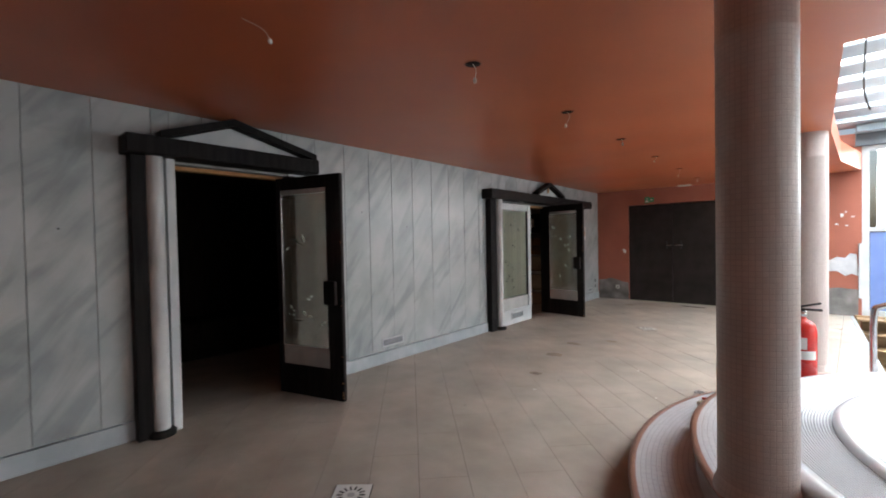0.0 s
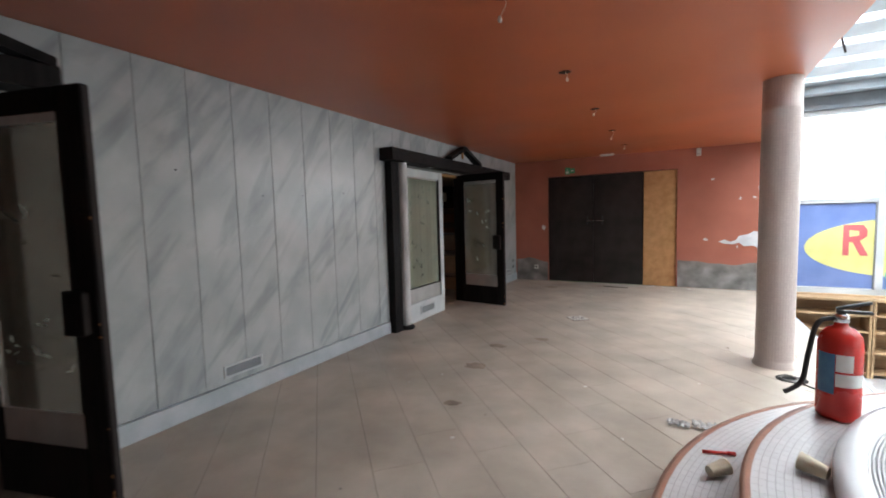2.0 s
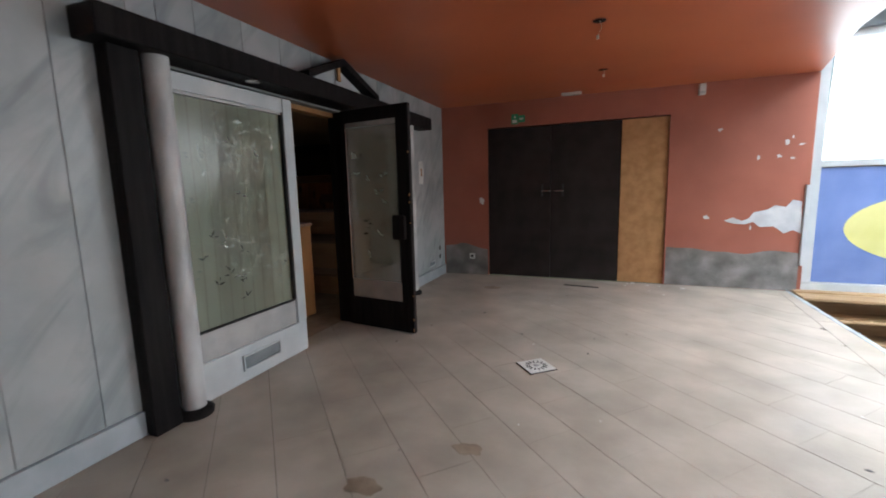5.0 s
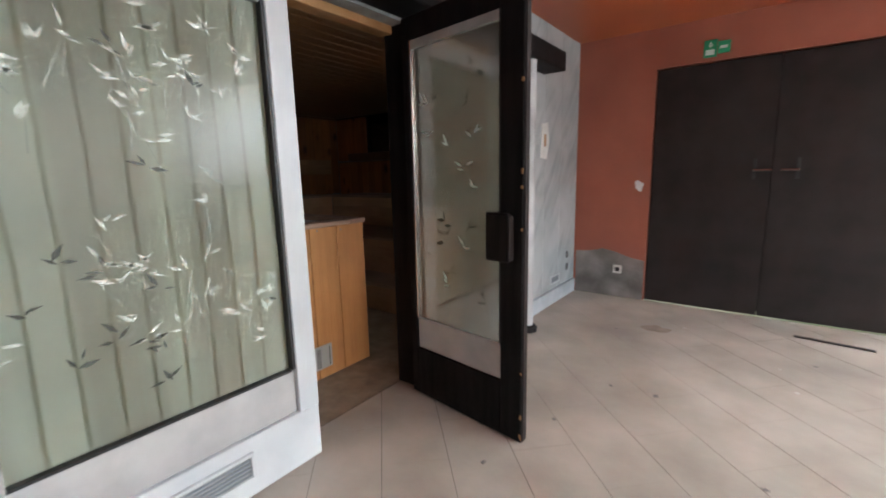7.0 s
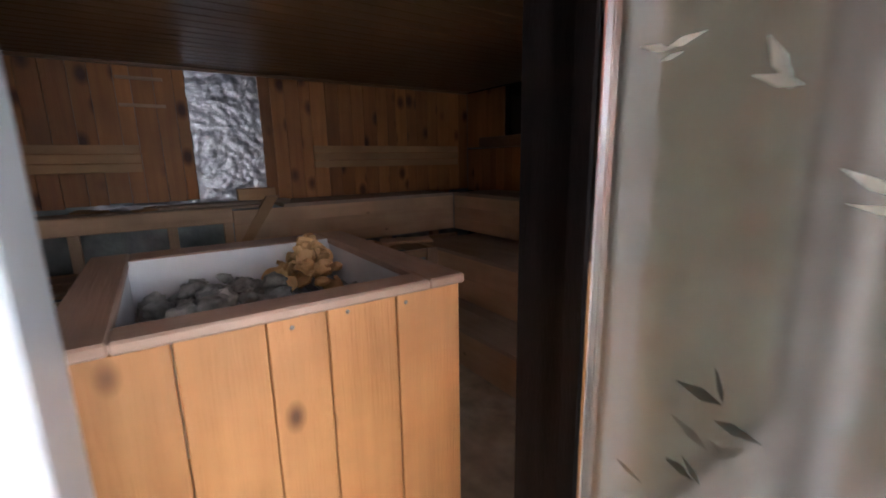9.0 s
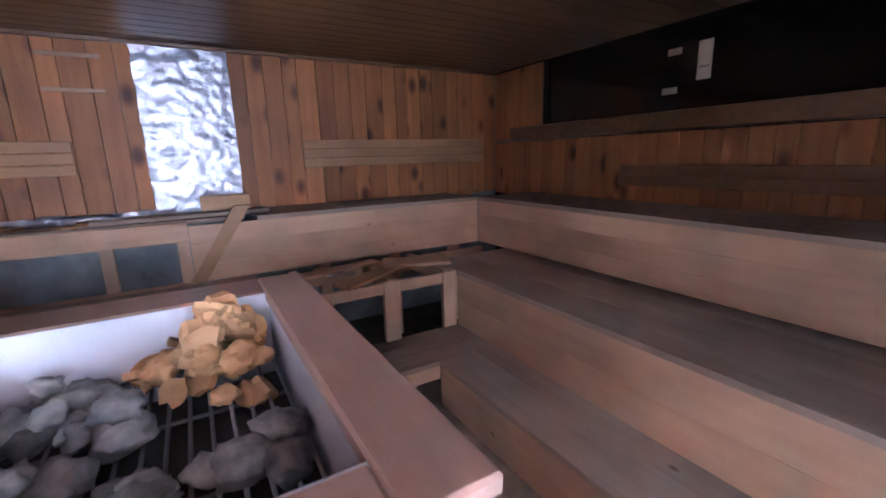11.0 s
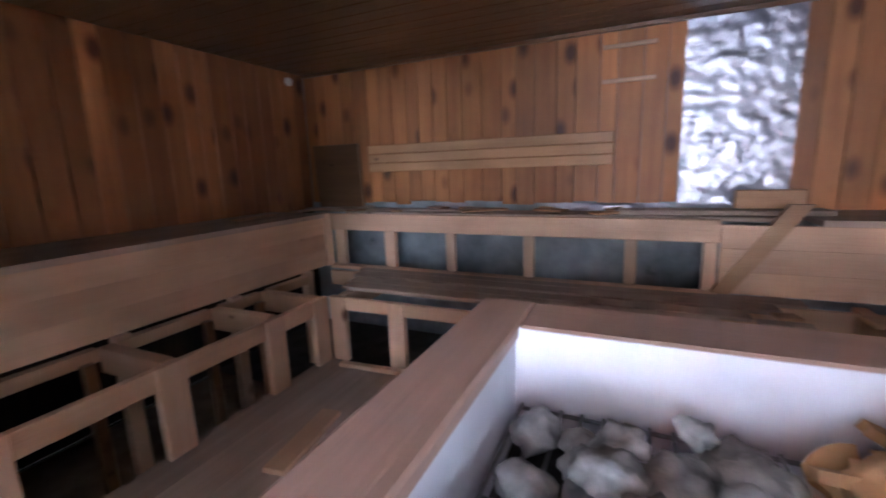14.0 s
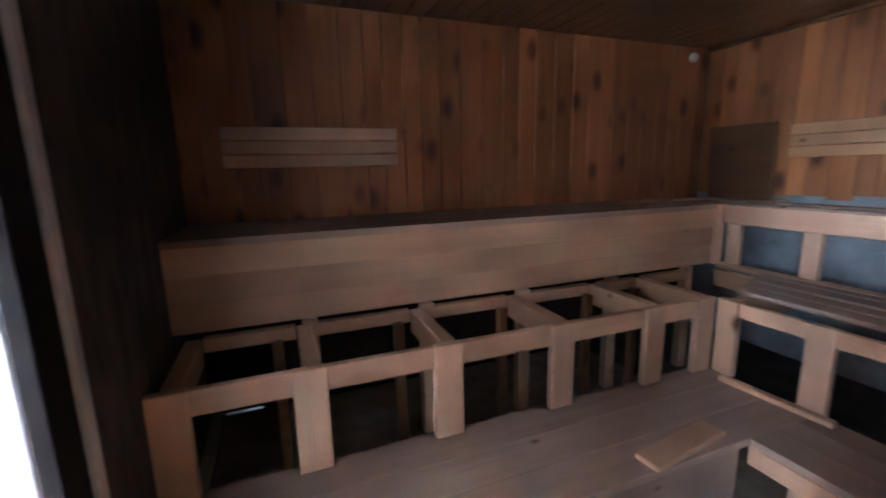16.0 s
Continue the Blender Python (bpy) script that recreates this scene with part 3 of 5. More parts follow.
for k in range(9):
    x, z = (rr.uniform(0.2, 0.62), rr.uniform(1.45, 1.75)) if k < 6 else (rr.uniform(-0.5, 0.6), rr.uniform(0.55, 1.9))
    struct("paint_chip", prism(blob(x, z, rr.uniform(0.008, 0.03), rr.uniform(0.008, 0.03), 9, 0.4, k), "y", 10.034, 10.039), M_FILLER, "small white chip in the red paint", "paint chip")
struct("paint_chip", prism(blob(-3.04, 1.07, 0.035, 0.05, 14, 0.3, 40), "y", 10.034, 10.039), M_FILLER, "white patch in the red paint", "paint chip")
struct("white_trim", box(0.66, 0.70, 10.0, 10.05, 0.3, 1.2, 0.003), M_WHITE, "white strip beside the window", "trim")

s = thing("wall_socket", (-3.19, 10.028, 0.27), "white square wall socket on bare plaster", "socket")
part("plate", box(-3.23, -3.15, 10.016, 10.028, 0.235, 0.315, 0.004), M_PAPER, s)
part("insert", box(-3.21, -3.17, 10.011, 10.016, 0.255, 0.295, 0.003), M_DARKPLASTIC, s)
s = thing("exit_sign", (-2.53, 10.03, 2.08), "small green emergency exit sign above the door", "sign")
part("plate", box(-2.61, -2.52, 10.02, 10.038, 2.09, 2.22, 0.002), M_GREEN, s)
part("plate", box(-2.515, -2.43, 10.022, 10.038, 2.11, 2.2, 0.002), M_GREEN, s, "peeling second plate")
part("arrow", prism([(-2.57, 2.2), (-2.556, 2.2), (-2.556, 2.18), (-2.545, 2.18), (-2.563, 2.16), (-2.58, 2.18), (-2.57, 2.18)], "y", 10.017, 10.02), M_PAPER, s)
part("white_band", box(-2.595, -2.535, 10.017, 10.02, 2.105, 2.145, 0), M_PAPER, s)
part("white_figure", box(-2.5, -2.45, 10.019, 10.022, 2.145, 2.165, 0), M_PAPER, s)
s = thing("alarm_box", (-0.39, 10.03, 2.24), "small white alarm sounder high on the wall", "alarm")
part("case", box(-0.425, -0.355, 9.98, 10.04, 2.25, 2.375, 0.008), M_PAPER, s)
part("grille", box(-0.415, -0.365, 9.976, 9.98, 2.26, 2.29, 0), M_GREY, s)

# ---- ceiling holes with hanging lamp wires ----
def lamp_hole(x, y, drop, seed):
    rr = random.Random(seed)
    h = thing("lamp_hole", (x, y, CEIL), "round hole in the ceiling with a dangling lamp wire", "ceiling light", "empty lamp holes")
    part("dark_hole", lathe([(0.0, CEIL - 0.002), (0.045, CEIL - 0.002), (0.045, CEIL - 0.0005)], (x, y), 20), M_BLACK, h)
    part("rim", lathe([(0.043, CEIL - 0.0005), (0.046, CEIL - 0.004), (0.053, CEIL - 0.003), (0.054, CEIL - 0.0005)], (x, y), 24), M_RED, h)
    p = smooth_path([(x, y, CEIL), (x + 0.015, y + 0.01, CEIL - drop * 0.4), (x + rr.uniform(-0.02, 0.02), y, CEIL - drop)])
    w = part("wire", tube(p, 0.002), M_PAPER, h)
    e = p[-1]
    part("connector", lathe([(0.001, e.z + 0.008), (0.008, e.z + 0.005), (0.012, e.z - 0.014), (0.008, e.z - 0.022), (0.001, e.z - 0.023)], (e.x, e.y), 12), M_PAPER, w)


for i, (y, d) in enumerate(((2.31, 0.09), (3.58, 0.1), (4.87, 0.05), (6.18, 0.05), (7.5, 0.1), (8.88, 0.05))):
    lamp_hole(-1.44, y, d, i)
s = thing("ceiling_wire", (-1.86, 1.31, CEIL), "thin bent wire hanging from the ceiling", "wire")
part("strand", tube(smooth_path([(-1.90, 1.2, CEIL - 0.001), (-1.87, 1.28, CEIL - 0.03), (-1.86, 1.31, CEIL - 0.07)]), 0.0015), M_PAPER, s)
part("tip", box(-1.868, -1.852, 1.302, 1.318, CEIL - 0.09, CEIL - 0.068, 0.003), M_PAPER, s)
s = thing("detector_strip", (-1.83, 9.85, CEIL - 0.03), "short white fitting on the ceiling near the doors", "fitting")
part("body", box(-1.94, -1.70, 9.8, 9.86, CEIL - 0.03, CEIL - 0.001, 0.006), M_PAPER, s)
part("cover", box(-1.92, -1.72, 9.81, 9.85, CEIL - 0.036, CEIL - 0.03, 0.002), M_GREY, s)
for k, pts in enumerate((((1.0, 5.2, 4.05), (0.75, 5.1, 3.0), (0.82, 5.12, 2.75), (0.9, 5.2, 3.1)), ((0.5, 6.3, 3.85), (0.45, 6.3, 2.9), (0.5, 6.35, 2.6)))):
    solid("roof_cable", tube(smooth_path(pts), 0.009), M_CABLE, "loose black cable hanging below the glass roof", "cable", "roof cables", at=pts[0])

# ---- portals ----
def pediment(th, y0, y1, apex, z0, ztop, wmat):
    x0, x1 = -3.60, -3.48
    t = 0.055
    for a, b in ((y0, apex), (y1, apex)):
        part("rafter", prism([(a, z0), (a, z0 + t), (b, ztop), (b, ztop - t * 1.05)], "x", x0, x1), M_BLACK, th)
    part("infill", prism([(y0 + 0.1, z0 + 0.02), (y1 - 0.1, z0 + 0.02), (apex, ztop - 0.06)], "x", x0 + 0.01, x0 + 0.03), wmat, th, "white painted gable infill")


def half_column(th, y, r, z1, x=-3.56):
    part("column_shaft", lathe([(r, 0.05), (r * 1.02, 0.6), (r, z1)], (x, y), 24), M_COLWHITE, th)
    part("column_base", lathe([(r * 1.55, 0.002), (r * 1.6, 0.03), (r * 1.2, 0.05), (r, 0.052)], (x, y), 24), M_BLACK, th)


p1 = thing("doorway_portal", (-3.6, 1.9, 0), "black timber doorway portal with gable and white half column", "portal")
part("lintel", box(-3.66, -3.44, 1.11, 2.60, 2.02, 2.15, 0.006), M_BLACK, p1)
part("post", box(-3.64, -3.53, 1.15, 1.245, 0.002, 2.02, 0.004), M_BLACK, p1)
half_column(p1, 1.30, 0.057, 2.02, -3.55)
part("white_jamb", box(-3.66, -3.55, 1.375, 1.435, 0.002, 2.02, 0.004), M_WHITE, p1)
part("door_post", box(-3.80, -3.60, 2.38, 2.44, 0.002, 2.0, 0.004), M_BLACK, p1)
part("inner_head", box(-3.80, -3.72, 1.435, 2.38, 1.97, 2.005, 0.003), M_PLY, p1, "bare timber strip")
pediment(p1, 1.33, 2.60, 1.85, 2.15, 2.388, M_WHITE)

p2 = thing("sauna_portal", (-3.6, 7.2, 0), "black timber sauna portal with gable, beam and white half columns", "portal")
part("lintel", box(-3.66, -3.44, 5.46, 9.22, 1.985, 2.125, 0.006), M_BLACK, p2)
part("post", box(-3.64, -3.53, 5.55, 5.70, 0.002, 1.985, 0.004), M_BLACK, p2)
half_column(p2, 5.80, 0.062, 1.985, -3.555)
half_column(p2, 8.73, 0.055, 1.985, -3.52)
part("post", box(-3.78, -3.60, 7.555, 7.615, 0.002, 1.97, 0.004), M_BLACK, p2)
part("inner_head", box(-3.80, -3.72, 6.86, 7.555, 1.93, 1.97, 0.003), M_PLY, p2, "bare timber strip")
pediment(p2, 6.95, 8.0, 7.43, 2.125, 2.38, M_WHITE)
part("king_post", box(-3.55, -3.53, 7.40, 7.44, 2.2, 2.33, 0.003), M_PLY, p2)
s = thing("beam_spotlight", (-3.48, 6.4, 1.98), "small round chrome spotlight set under the beam", "spotlight")
part("ring", lathe([(0.045, 1.984), (0.05, 1.978), (0.035, 1.974)], (-3.5, 6.4), 20), M_STEEL, s)
part("lens", lathe([(0.0, 1.977), (0.036, 1.975)], (-3.5, 6.4), 20), M_GREY, s)

# ---- sidelight of the sauna ----
def sidelight(name, y0, y1, near_right):
    """White frame with printed glass over a grey metal panel; the wide stile is on the door's side."""
    a, b = (0.04, 0.095) if near_right else (0.095, 0.04)
    g0, g1 = y0 + a, y1 - b
    w = struct(name, box(-3.72, -3.60, y0, y1, 0.004, 0.245, 0.004), M_WHITE, "white-framed sidelight with bamboo-printed glass", "window")
    part("frame_stile", box(-3.73, -3.595, y0, g0, 0.245, 1.95, 0.004), M_WHITE, w)
    part("frame_stile", box(-3.73, -3.595, g1, y1, 0.245, 1.95, 0.004), M_WHITE, w)
    part("frame_head", box(-3.72, -3.60, g0, g1, 1.85, 1.95, 0.004), M_WHITE, w)
    part("metal_panel", box(-3.67, -3.615, g0, g1, 0.245, 0.43, 0.004), M_GREY, w, "flat grey metal panel")
    part("bead", box(-3.64, -3.60, g0, g0 + 0.015, 0.44, 1.85, 0.002), M_GREY, w)
    part("bead", box(-3.64, -3.60, g1 - 0.015, g1, 0.44, 1.85, 0.002), M_DARKPLASTIC, w)
    part("bead", box(-3.64, -3.605, g0 + 0.015, g1 - 0.015, 1.832, 1.85, 0.002), M_GREY, w)
    part("bead", box(-3.64, -3.605, g0 + 0.015, g1 - 0.015, 0.43, 0.442, 0.002), M_DARKPLASTIC, w)
    pb = bmesh.new()
    pb.faces.new([pb.verts.new(v) for v in ((-3.630, g0 + 0.005, 0.44), (-3.630, g1 - 0.005, 0.44), (-3.630, g1 - 0.005, 1.842), (-3.630, g0 + 0.005, 1.842))])
    part("pane", pb, M_BAMBOO, w, "bamboo-printed glass")
    return w, g0 + 0.02, g1 - 0.02



def leaves(parent, x, y0, y1, z0, z1, count, seed, side=1, both=True, bend=None):
    """Small etched bamboo leaves in sprays, as thin pointed blades on the glass."""
    rr = random.Random(seed)
    for mat, share, nm in ((M_ETCH, 0.8, "leaf_print"), (M_DARKLEAF, 0.2, "dark_leaf_print")):
        b = bmesh.new()
        for _ in range(int(count * share / 3)):
            y = rr.uniform(y0, y1)
            z = rr.choice((rr.uniform(z0, z1), z1 - (z1 - z0) * abs(rr.gauss(0.25, 0.12)), z0 + (z1 - z0) * abs(rr.gauss(0.25, 0.1))))
            z = min(max(z, z0), z1)
            top = Vector((x, y + rr.uniform(-0.06, 0.06), z))
            foot = Vector((x, y, z - rr.uniform(0.05, 0.12)))
            if bend is None and mat is M_ETCH and foot.z > z0 and y0 < top.y < y1:
                q = [foot + Vector((0, -0.0012, 0)), foot + Vector((0, 0.0012, 0)), top + Vector((0, 0.0009, 0)), top + Vector((0, -0.0009, 0))]
                b.faces.new([b.verts.new(v + Vector((side * 0.0005, 0, 0))) for v in q])
            for _k in range(3):
                a, ln = rr.uniform(-0.5, 1.2) + rr.choice((0, 2.2)), rr.uniform(0.028, 0.062)
                wd2 = ln * rr.uniform(0.09, 0.15)
                d, nrm = Vector((0, math.cos(a), math.sin(a))), Vector((0, -math.sin(a), math.cos(a)))
                o = Vector((x, y + rr.uniform(-0.015, 0.015), z + rr.uniform(-0.015, 0.015)))
                q = [o, o + d * ln * 0.4 + nrm * wd2, o + d * ln, o + d * ln * 0.4 - nrm * wd2]
                if all(y0 <= v.y <= y1 and z0 <= v.z <= z1 for v in q):
                    lo = [b.verts.new(v) for v in q]
                    hi = [b.verts.new(v + Vector((side * 0.0008, 0, 0))) for v in q]
                    b.faces.new(hi)
                    for i in range(4):
                        b.faces.new((lo[i], lo[(i + 1) % 4], hi[(i + 1) % 4], hi[i]))
        bmesh.ops.recalc_face_normals(b, faces=b.faces[:])
        if bend is not None:
            turned(b, bend)
        ob = part(nm, b, mat, parent)
        ob["kind"] = "stuff"


for nm, ya, yb, nr in (("window_2", 5.86, 6.86, True), ("window_4", 7.615, 8.655, False)):
    w2, ga, gb = sidelight(nm, ya, yb, nr)
    leaves(w2, -3.6295, ga, gb, 0.46, 1.82, 200, 3 + len(nm))


def vent(y0, y1, z0, z1, x):
    v = thing("wall_vent", (x, y0, z0), "white louvred air vent low in the wall", "vent", "wall vents")
    part("backing", box(x, x + 0.004, y0 + 0.01, y1 - 0.01, z0 + 0.01, z1 - 0.01, 0), M_JOINT, v)
    for a in ((y0, y1, z0, z0 + 0.014), (y0, y1, z1 - 0.014, z1), (y0, y0 + 0.014, z0 + 0.014, z1 - 0.014), (y1 - 0.014, y1, z0 + 0.014, z1 - 0.014)):
        part("frame", box(x, x + 0.014, *a, 0.002), M_WHITE, v)
    for i in range(5):
        z = z0 + 0.016 + i * (z1 - z0 - 0.032) / 5
        part("slat", box(x + 0.003, x + 0.010, y0 + 0.014, y1 - 0.014, z, z + 0.006, 0.001), M_BARS, v)


vent(3.47, 3.80, 0.185, 0.28, -3.62)
vent(6.2, 6.55, 0.08, 0.19, -3.60)
vent(9.42, 9.62, 0.19, 0.27, -3.62)
s = thing("hanging_tag", (-3.61, 9.25, 1.45), "cream card tag stuck on the wall", "tag")
part("card", prism([(9.18, 1.6), (9.3, 1.62), (9.33, 1.45), (9.28, 1.32), (9.17, 1.33)], "x", -3.619, -3.612), M_PAPER, s)
part("slot", box(-3.612, -3.609, 9.22, 9.26, 1.42, 1.52, 0), M_RAILPINE, s)
for z in (0.41, 0.29):
    s = thing("cable_hole", (-3.62, 9.83, z), "dark round cable hole in the white wall", "hole", "cable holes")
    part("ring", prism(blob(9.83, z, 0.03, 0.035, 14, 0.1, 3), "x", -3.62, -3.616), M_DARKPLASTIC, s)
    part("plug", prism(blob(9.83, z, 0.014, 0.014, 10), "x", -3.616, -3.614), M_PLASTER, s)

# ---- the two glazed doors ----
def door_leaf(hx, hy, ang, label, seed, ge):
    """A black door leaf hung at (hx, hy), swung so that it runs at ang degrees from +x; its glass ends at ge."""
    d = thing("door", (hx, hy, 0), label, "door", "black glazed sauna doors")
    m = Matrix.Translation((hx, hy, 0)) @ Matrix.Rotation(radians(ang), 4, "Z")

    def put(nm, b, mat, par=d, lab=""):
        return part(nm, turned(b, m), mat, par, lab)
    wd3 = 0.725
    put("stile", box(-0.005, 0.045, -0.022, 0.022, 0.01, 1.97, 0.004), M_BLACK)
    put("stile", box(ge + 0.01, wd3, -0.022, 0.022, 0.01, 1.97, 0.004), M_BLACK)
    put("rail", box(0.045, ge + 0.01, -0.022, 0.022, 0.01, 0.28, 0.004), M_BLACK)
    put("rail", box(0.045, ge + 0.01, -0.022, 0.022, 1.86, 1.97, 0.004), M_BLACK)
    put("kick_panel", box(0.045, ge + 0.01, -0.012, 0.012, 0.28, 0.45, 0.003), M_GREY, d, "grey metal panel below the glass")
    put("bead", box(0.045, 0.055, -0.018, 0.018, 0.45, 1.86, 0.002), M_STEEL, d, "bright metal glazing bead")
    put("bead", box(ge, ge + 0.01, -0.018, 0.018, 0.45, 1.86, 0.002), M_DARKPLASTIC)
    put("bead", box(0.055, ge, -0.018, 0.018, 1.82, 1.86, 0.002), M_GREY)
    pane = put("pane", box(0.055, ge, -0.004, 0.004, 0.45, 1.82, 0), M_DOORGLASS, d, "bamboo-printed glass")
    pane.visible_shadow = False
    for side in (-1, 1):
        y0, y1 = (-0.055, -0.022) if side < 0 else (0.022, 0.055)
        hd = put("handle_block", box(0.55, 0.672, y0, y1, 0.84, 1.05, 0.008), M_BLACK, d, "thick black wooden push block")
        put("handle_plate", box(0.672, 0.682, y0, y1, 0.85, 1.04, 0.003), M_DOORBROWN, hd)
    rw = random.Random(seed)
    for _ in range(9):
        zc, hh = rw.choice((rw.uniform(0.02, 0.2), rw.uniform(0.2, 1.9))), rw.uniform(0.006, 0.022)
        put("worn_chip", box(wd3 - rw.uniform(0.004, 0.012), wd3 + 0.0005, -0.0227, -0.0215, zc, zc + hh, 0), M_PLY)
    put("edge_strip", box(wd3, wd3 + 0.006, -0.014, 0.014, 0.02, 1.96, 0.001), M_DOORBROWN)
    b2 = Matrix.Translation((hx, hy, 0)) @ Matrix.Rotation(radians(ang - 90), 4, "Z")
    leaves(d, -0.0046, 0.08, 0.55, 0.47, 1.80, 36, seed, -1, bend=b2)
    leaves(d, 0.0046, 0.08, 0.53, 0.47, 1.80, 36, seed + 1, 1, bend=b2)


M_DOORGLASS = glassy("smoked_door_glass", (0.42, 0.395, 0.34), 0.05, 0.75)
M_DOORGLASS.node_tree.nodes["Principled BSDF"].inputs["IOR"].default_value = 1.75
door_leaf(-3.615, 7.532, -8.0, "open black sauna door with bamboo-printed glass", 11, 0.598)
door_leaf(-3.695, 2.315, 15.5, "open black door with grey reflecting glass", 21, 0.568)

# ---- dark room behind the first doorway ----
# Walls, ceiling and bench carry the room's lack of light in their colour.
dr = struct("dark_room_walls", box(-6.2, -6.1, 0.2, 4.4, 0, 2.2, 0), M_UNLIT, "unlit room behind the open door, its dark put into the colour", "wall")
part("side", box(-6.1, -3.78, 0.1, 0.2, 0, 2.2, 0), M_UNLIT, dr)
part("side", box(-6.1, -3.78, 4.3, 4.4, 0, 2.2, 0), M_UNLIT, dr)
part("inner_lining", box(-3.795, -3.782, 0.2, 1.5, 0, 2.2, 0), M_UNLIT, dr)
part("inner_lining", box(-3.795, -3.782, 2.44, 4.3, 0, 2.2, 0), M_UNLIT, dr)
struct("dark_room_ceiling", box(-6.2, -3.78, 0.1, 4.4, 2.2, 2.3, 0), M_UNLIT, "ceiling of the unlit room, its dark put into the colour", "ceiling")
struct("dark_room_floor", box(-6.2, -3.78, 0.1, 4.4, -0.1, -0.003, 0), M_TILE, "dull tiled floor of the dark room", "floor")
bn = thing("unlit_bench", (-5.7, 2.3, 0), "bench in the unlit room, painted as dark as its walls", "bench")
part("seat", box(-6.1, -5.55, 0.2, 4.3, 0.42, 0.46, 0.004), M_UNLIT, bn)
part("front", box(-5.58, -5.55, 0.2, 4.3, 0.0, 0.42, 0.003), M_UNLIT, bn)

# ---- columns ----
def column(x, y, z0, r=0.135):
    c = thing("column", (x, y, z0), "round column clad in small beige-pink mosaic tiles", "column", "mosaic columns", "structure")
    part("shaft", lathe([(r, z0 + 0.06), (r, 2.13), (r * 1.012, 2.135), (r * 1.012, 2.155), (r, 2.16), (r, CEIL)], (x, y), 48, uv=True), M_COLUMN, c)
    part("foot", lathe([(r * 1.12, z0), (r * 1.1, z0 + 0.02), (r, z0 + 0.06)], (x, y), 48, uv=True), M_COLUMN, c)


column(-0.135, 2.40, 0.34)
column(0.05, 6.06, 0.0)

# ---- round tub on steps ----
TC = (1.28, 3.2)
tb = thing("whirlpool_tub", (*TC, 0), "round white whirlpool tub on two mosaic steps, empty", "hot tub")
part("step", lathe([(2.04, -1.15), (2.04, 0.14)], TC, 96, uv=True), M_STEPMOS, tb, "mosaic step riser")
part("step_nosing", lathe([(2.04, 0.14), (2.06, 0.145), (2.065, 0.165), (2.045, 0.172), (2.03, 0.172)], TC, 96, uv=True), M_TERRA, tb)
part("step_tread", lathe([(2.03, 0.170), (1.74, 0.170)], TC, 96, uv=True), M_STEPMOS, tb)
part("step", lathe([(1.745, 0.165), (1.745, 0.31)], TC, 96, uv=True), M_STEPMOS, tb)
part("step_nosing", lathe([(1.745, 0.31), (1.77, 0.315), (1.772, 0.335), (1.755, 0.342), (1.74, 0.342)], TC, 96, uv=True), M_TERRA, tb)
part("step_tread", lathe([(1.74, 0.340), (1.49, 0.340)], TC, 96, uv=True), M_STEPMOS, tb)
part("rim", lathe([(1.5, 0.33), (1.51, 0.40), (1.5, 0.43), (1.47, 0.44), (1.42, 0.435), (1.41, 0.41)], TC, 96), M_TUB, tb, "rounded white plastic rim")
part("grate_bed", lathe([(1.42, 0.405), (1.16, 0.405)], TC, 96), M_JOINT, tb)
bars = bmesh.new()
for i in range(21):
    r0 = 1.168 + i * 0.012
    lathe([(r0, 0.405), (r0 + 0.001, 0.418), (r0 + 0.007, 0.418), (r0 + 0.008, 0.405)], TC, 96, bm=bars)
part("overflow_grate", bars, M_TUB, tb, "white ribbed overflow grate")
part("basin", lathe([(1.165, 0.40), (1.165, 0.43), (1.14, 0.445), (1.09, 0.43), (1.05, 0.3), (1.0, 0.05), (0.72, 0.0), (0.68, -0.35), (0.0, -0.4)], TC, 96), M_TUB, tb, "white acrylic basin")
for a in range(0, 360, 45):
    x, y = TC[0] + 1.05 * math.cos(radians(a + 10)), TC[1] + 1.05 * math.sin(radians(a + 10))
    part("water_jet", lathe([(0.0, 0.228), (0.012, 0.23), (0.03, 0.222), (0.032, 0.2)], (x, y), 14), M_STEEL, tb)
hr = thing("handrail", (0.42, 4.5, 0.34), "bent chrome handrail beside the tub", "handrail")
part("bar", tube(smooth_path([(0.36, 4.36, 0.34), (0.36, 4.37, 0.8), (0.40, 4.38, 0.88), (0.55, 4.4, 0.9), (0.9, 4.45, 0.9), (1.0, 4.46, 0.82), (1.02, 4.46, 0.35)]), 0.02, seg=12), M_STEEL, hr)
part("flange", lathe([(0.045, 0.342), (0.045, 0.35), (0.022, 0.356)], (0.36, 4.36), 18), M_STEEL, hr)

# fire extinguisher
EX = (-0.01, 4.2)
ex = thing("fire_extinguisher", (*EX, 0.342), "red fire extinguisher with black hose standing on the step", "extinguisher")
z = 0.342
part("cylinder", lathe([(0.001, z), (0.07, z), (0.08, z + 0.012), (0.083, z + 0.03), (0.083, z + 0.36), (0.075, z + 0.40), (0.05, z + 0.43), (0.028, z + 0.44), (0.024, z + 0.46)], EX, 36), M_EXTRED, ex)
part("label_band", lathe([(0.0845, z + 0.13), (0.0845, z + 0.32)], EX, 10, 195, 245), M_LBLUE, ex, "blue instruction label")
part("label_band", lathe([(0.0845, z + 0.17), (0.0845, z + 0.23)], EX, 14, 247, 330), M_PAPER, ex, "white paper band")
part("label_band", lathe([(0.0842, z + 0.24), (0.0842, z + 0.32)], EX, 10, 247, 290), M_PAPER, ex)
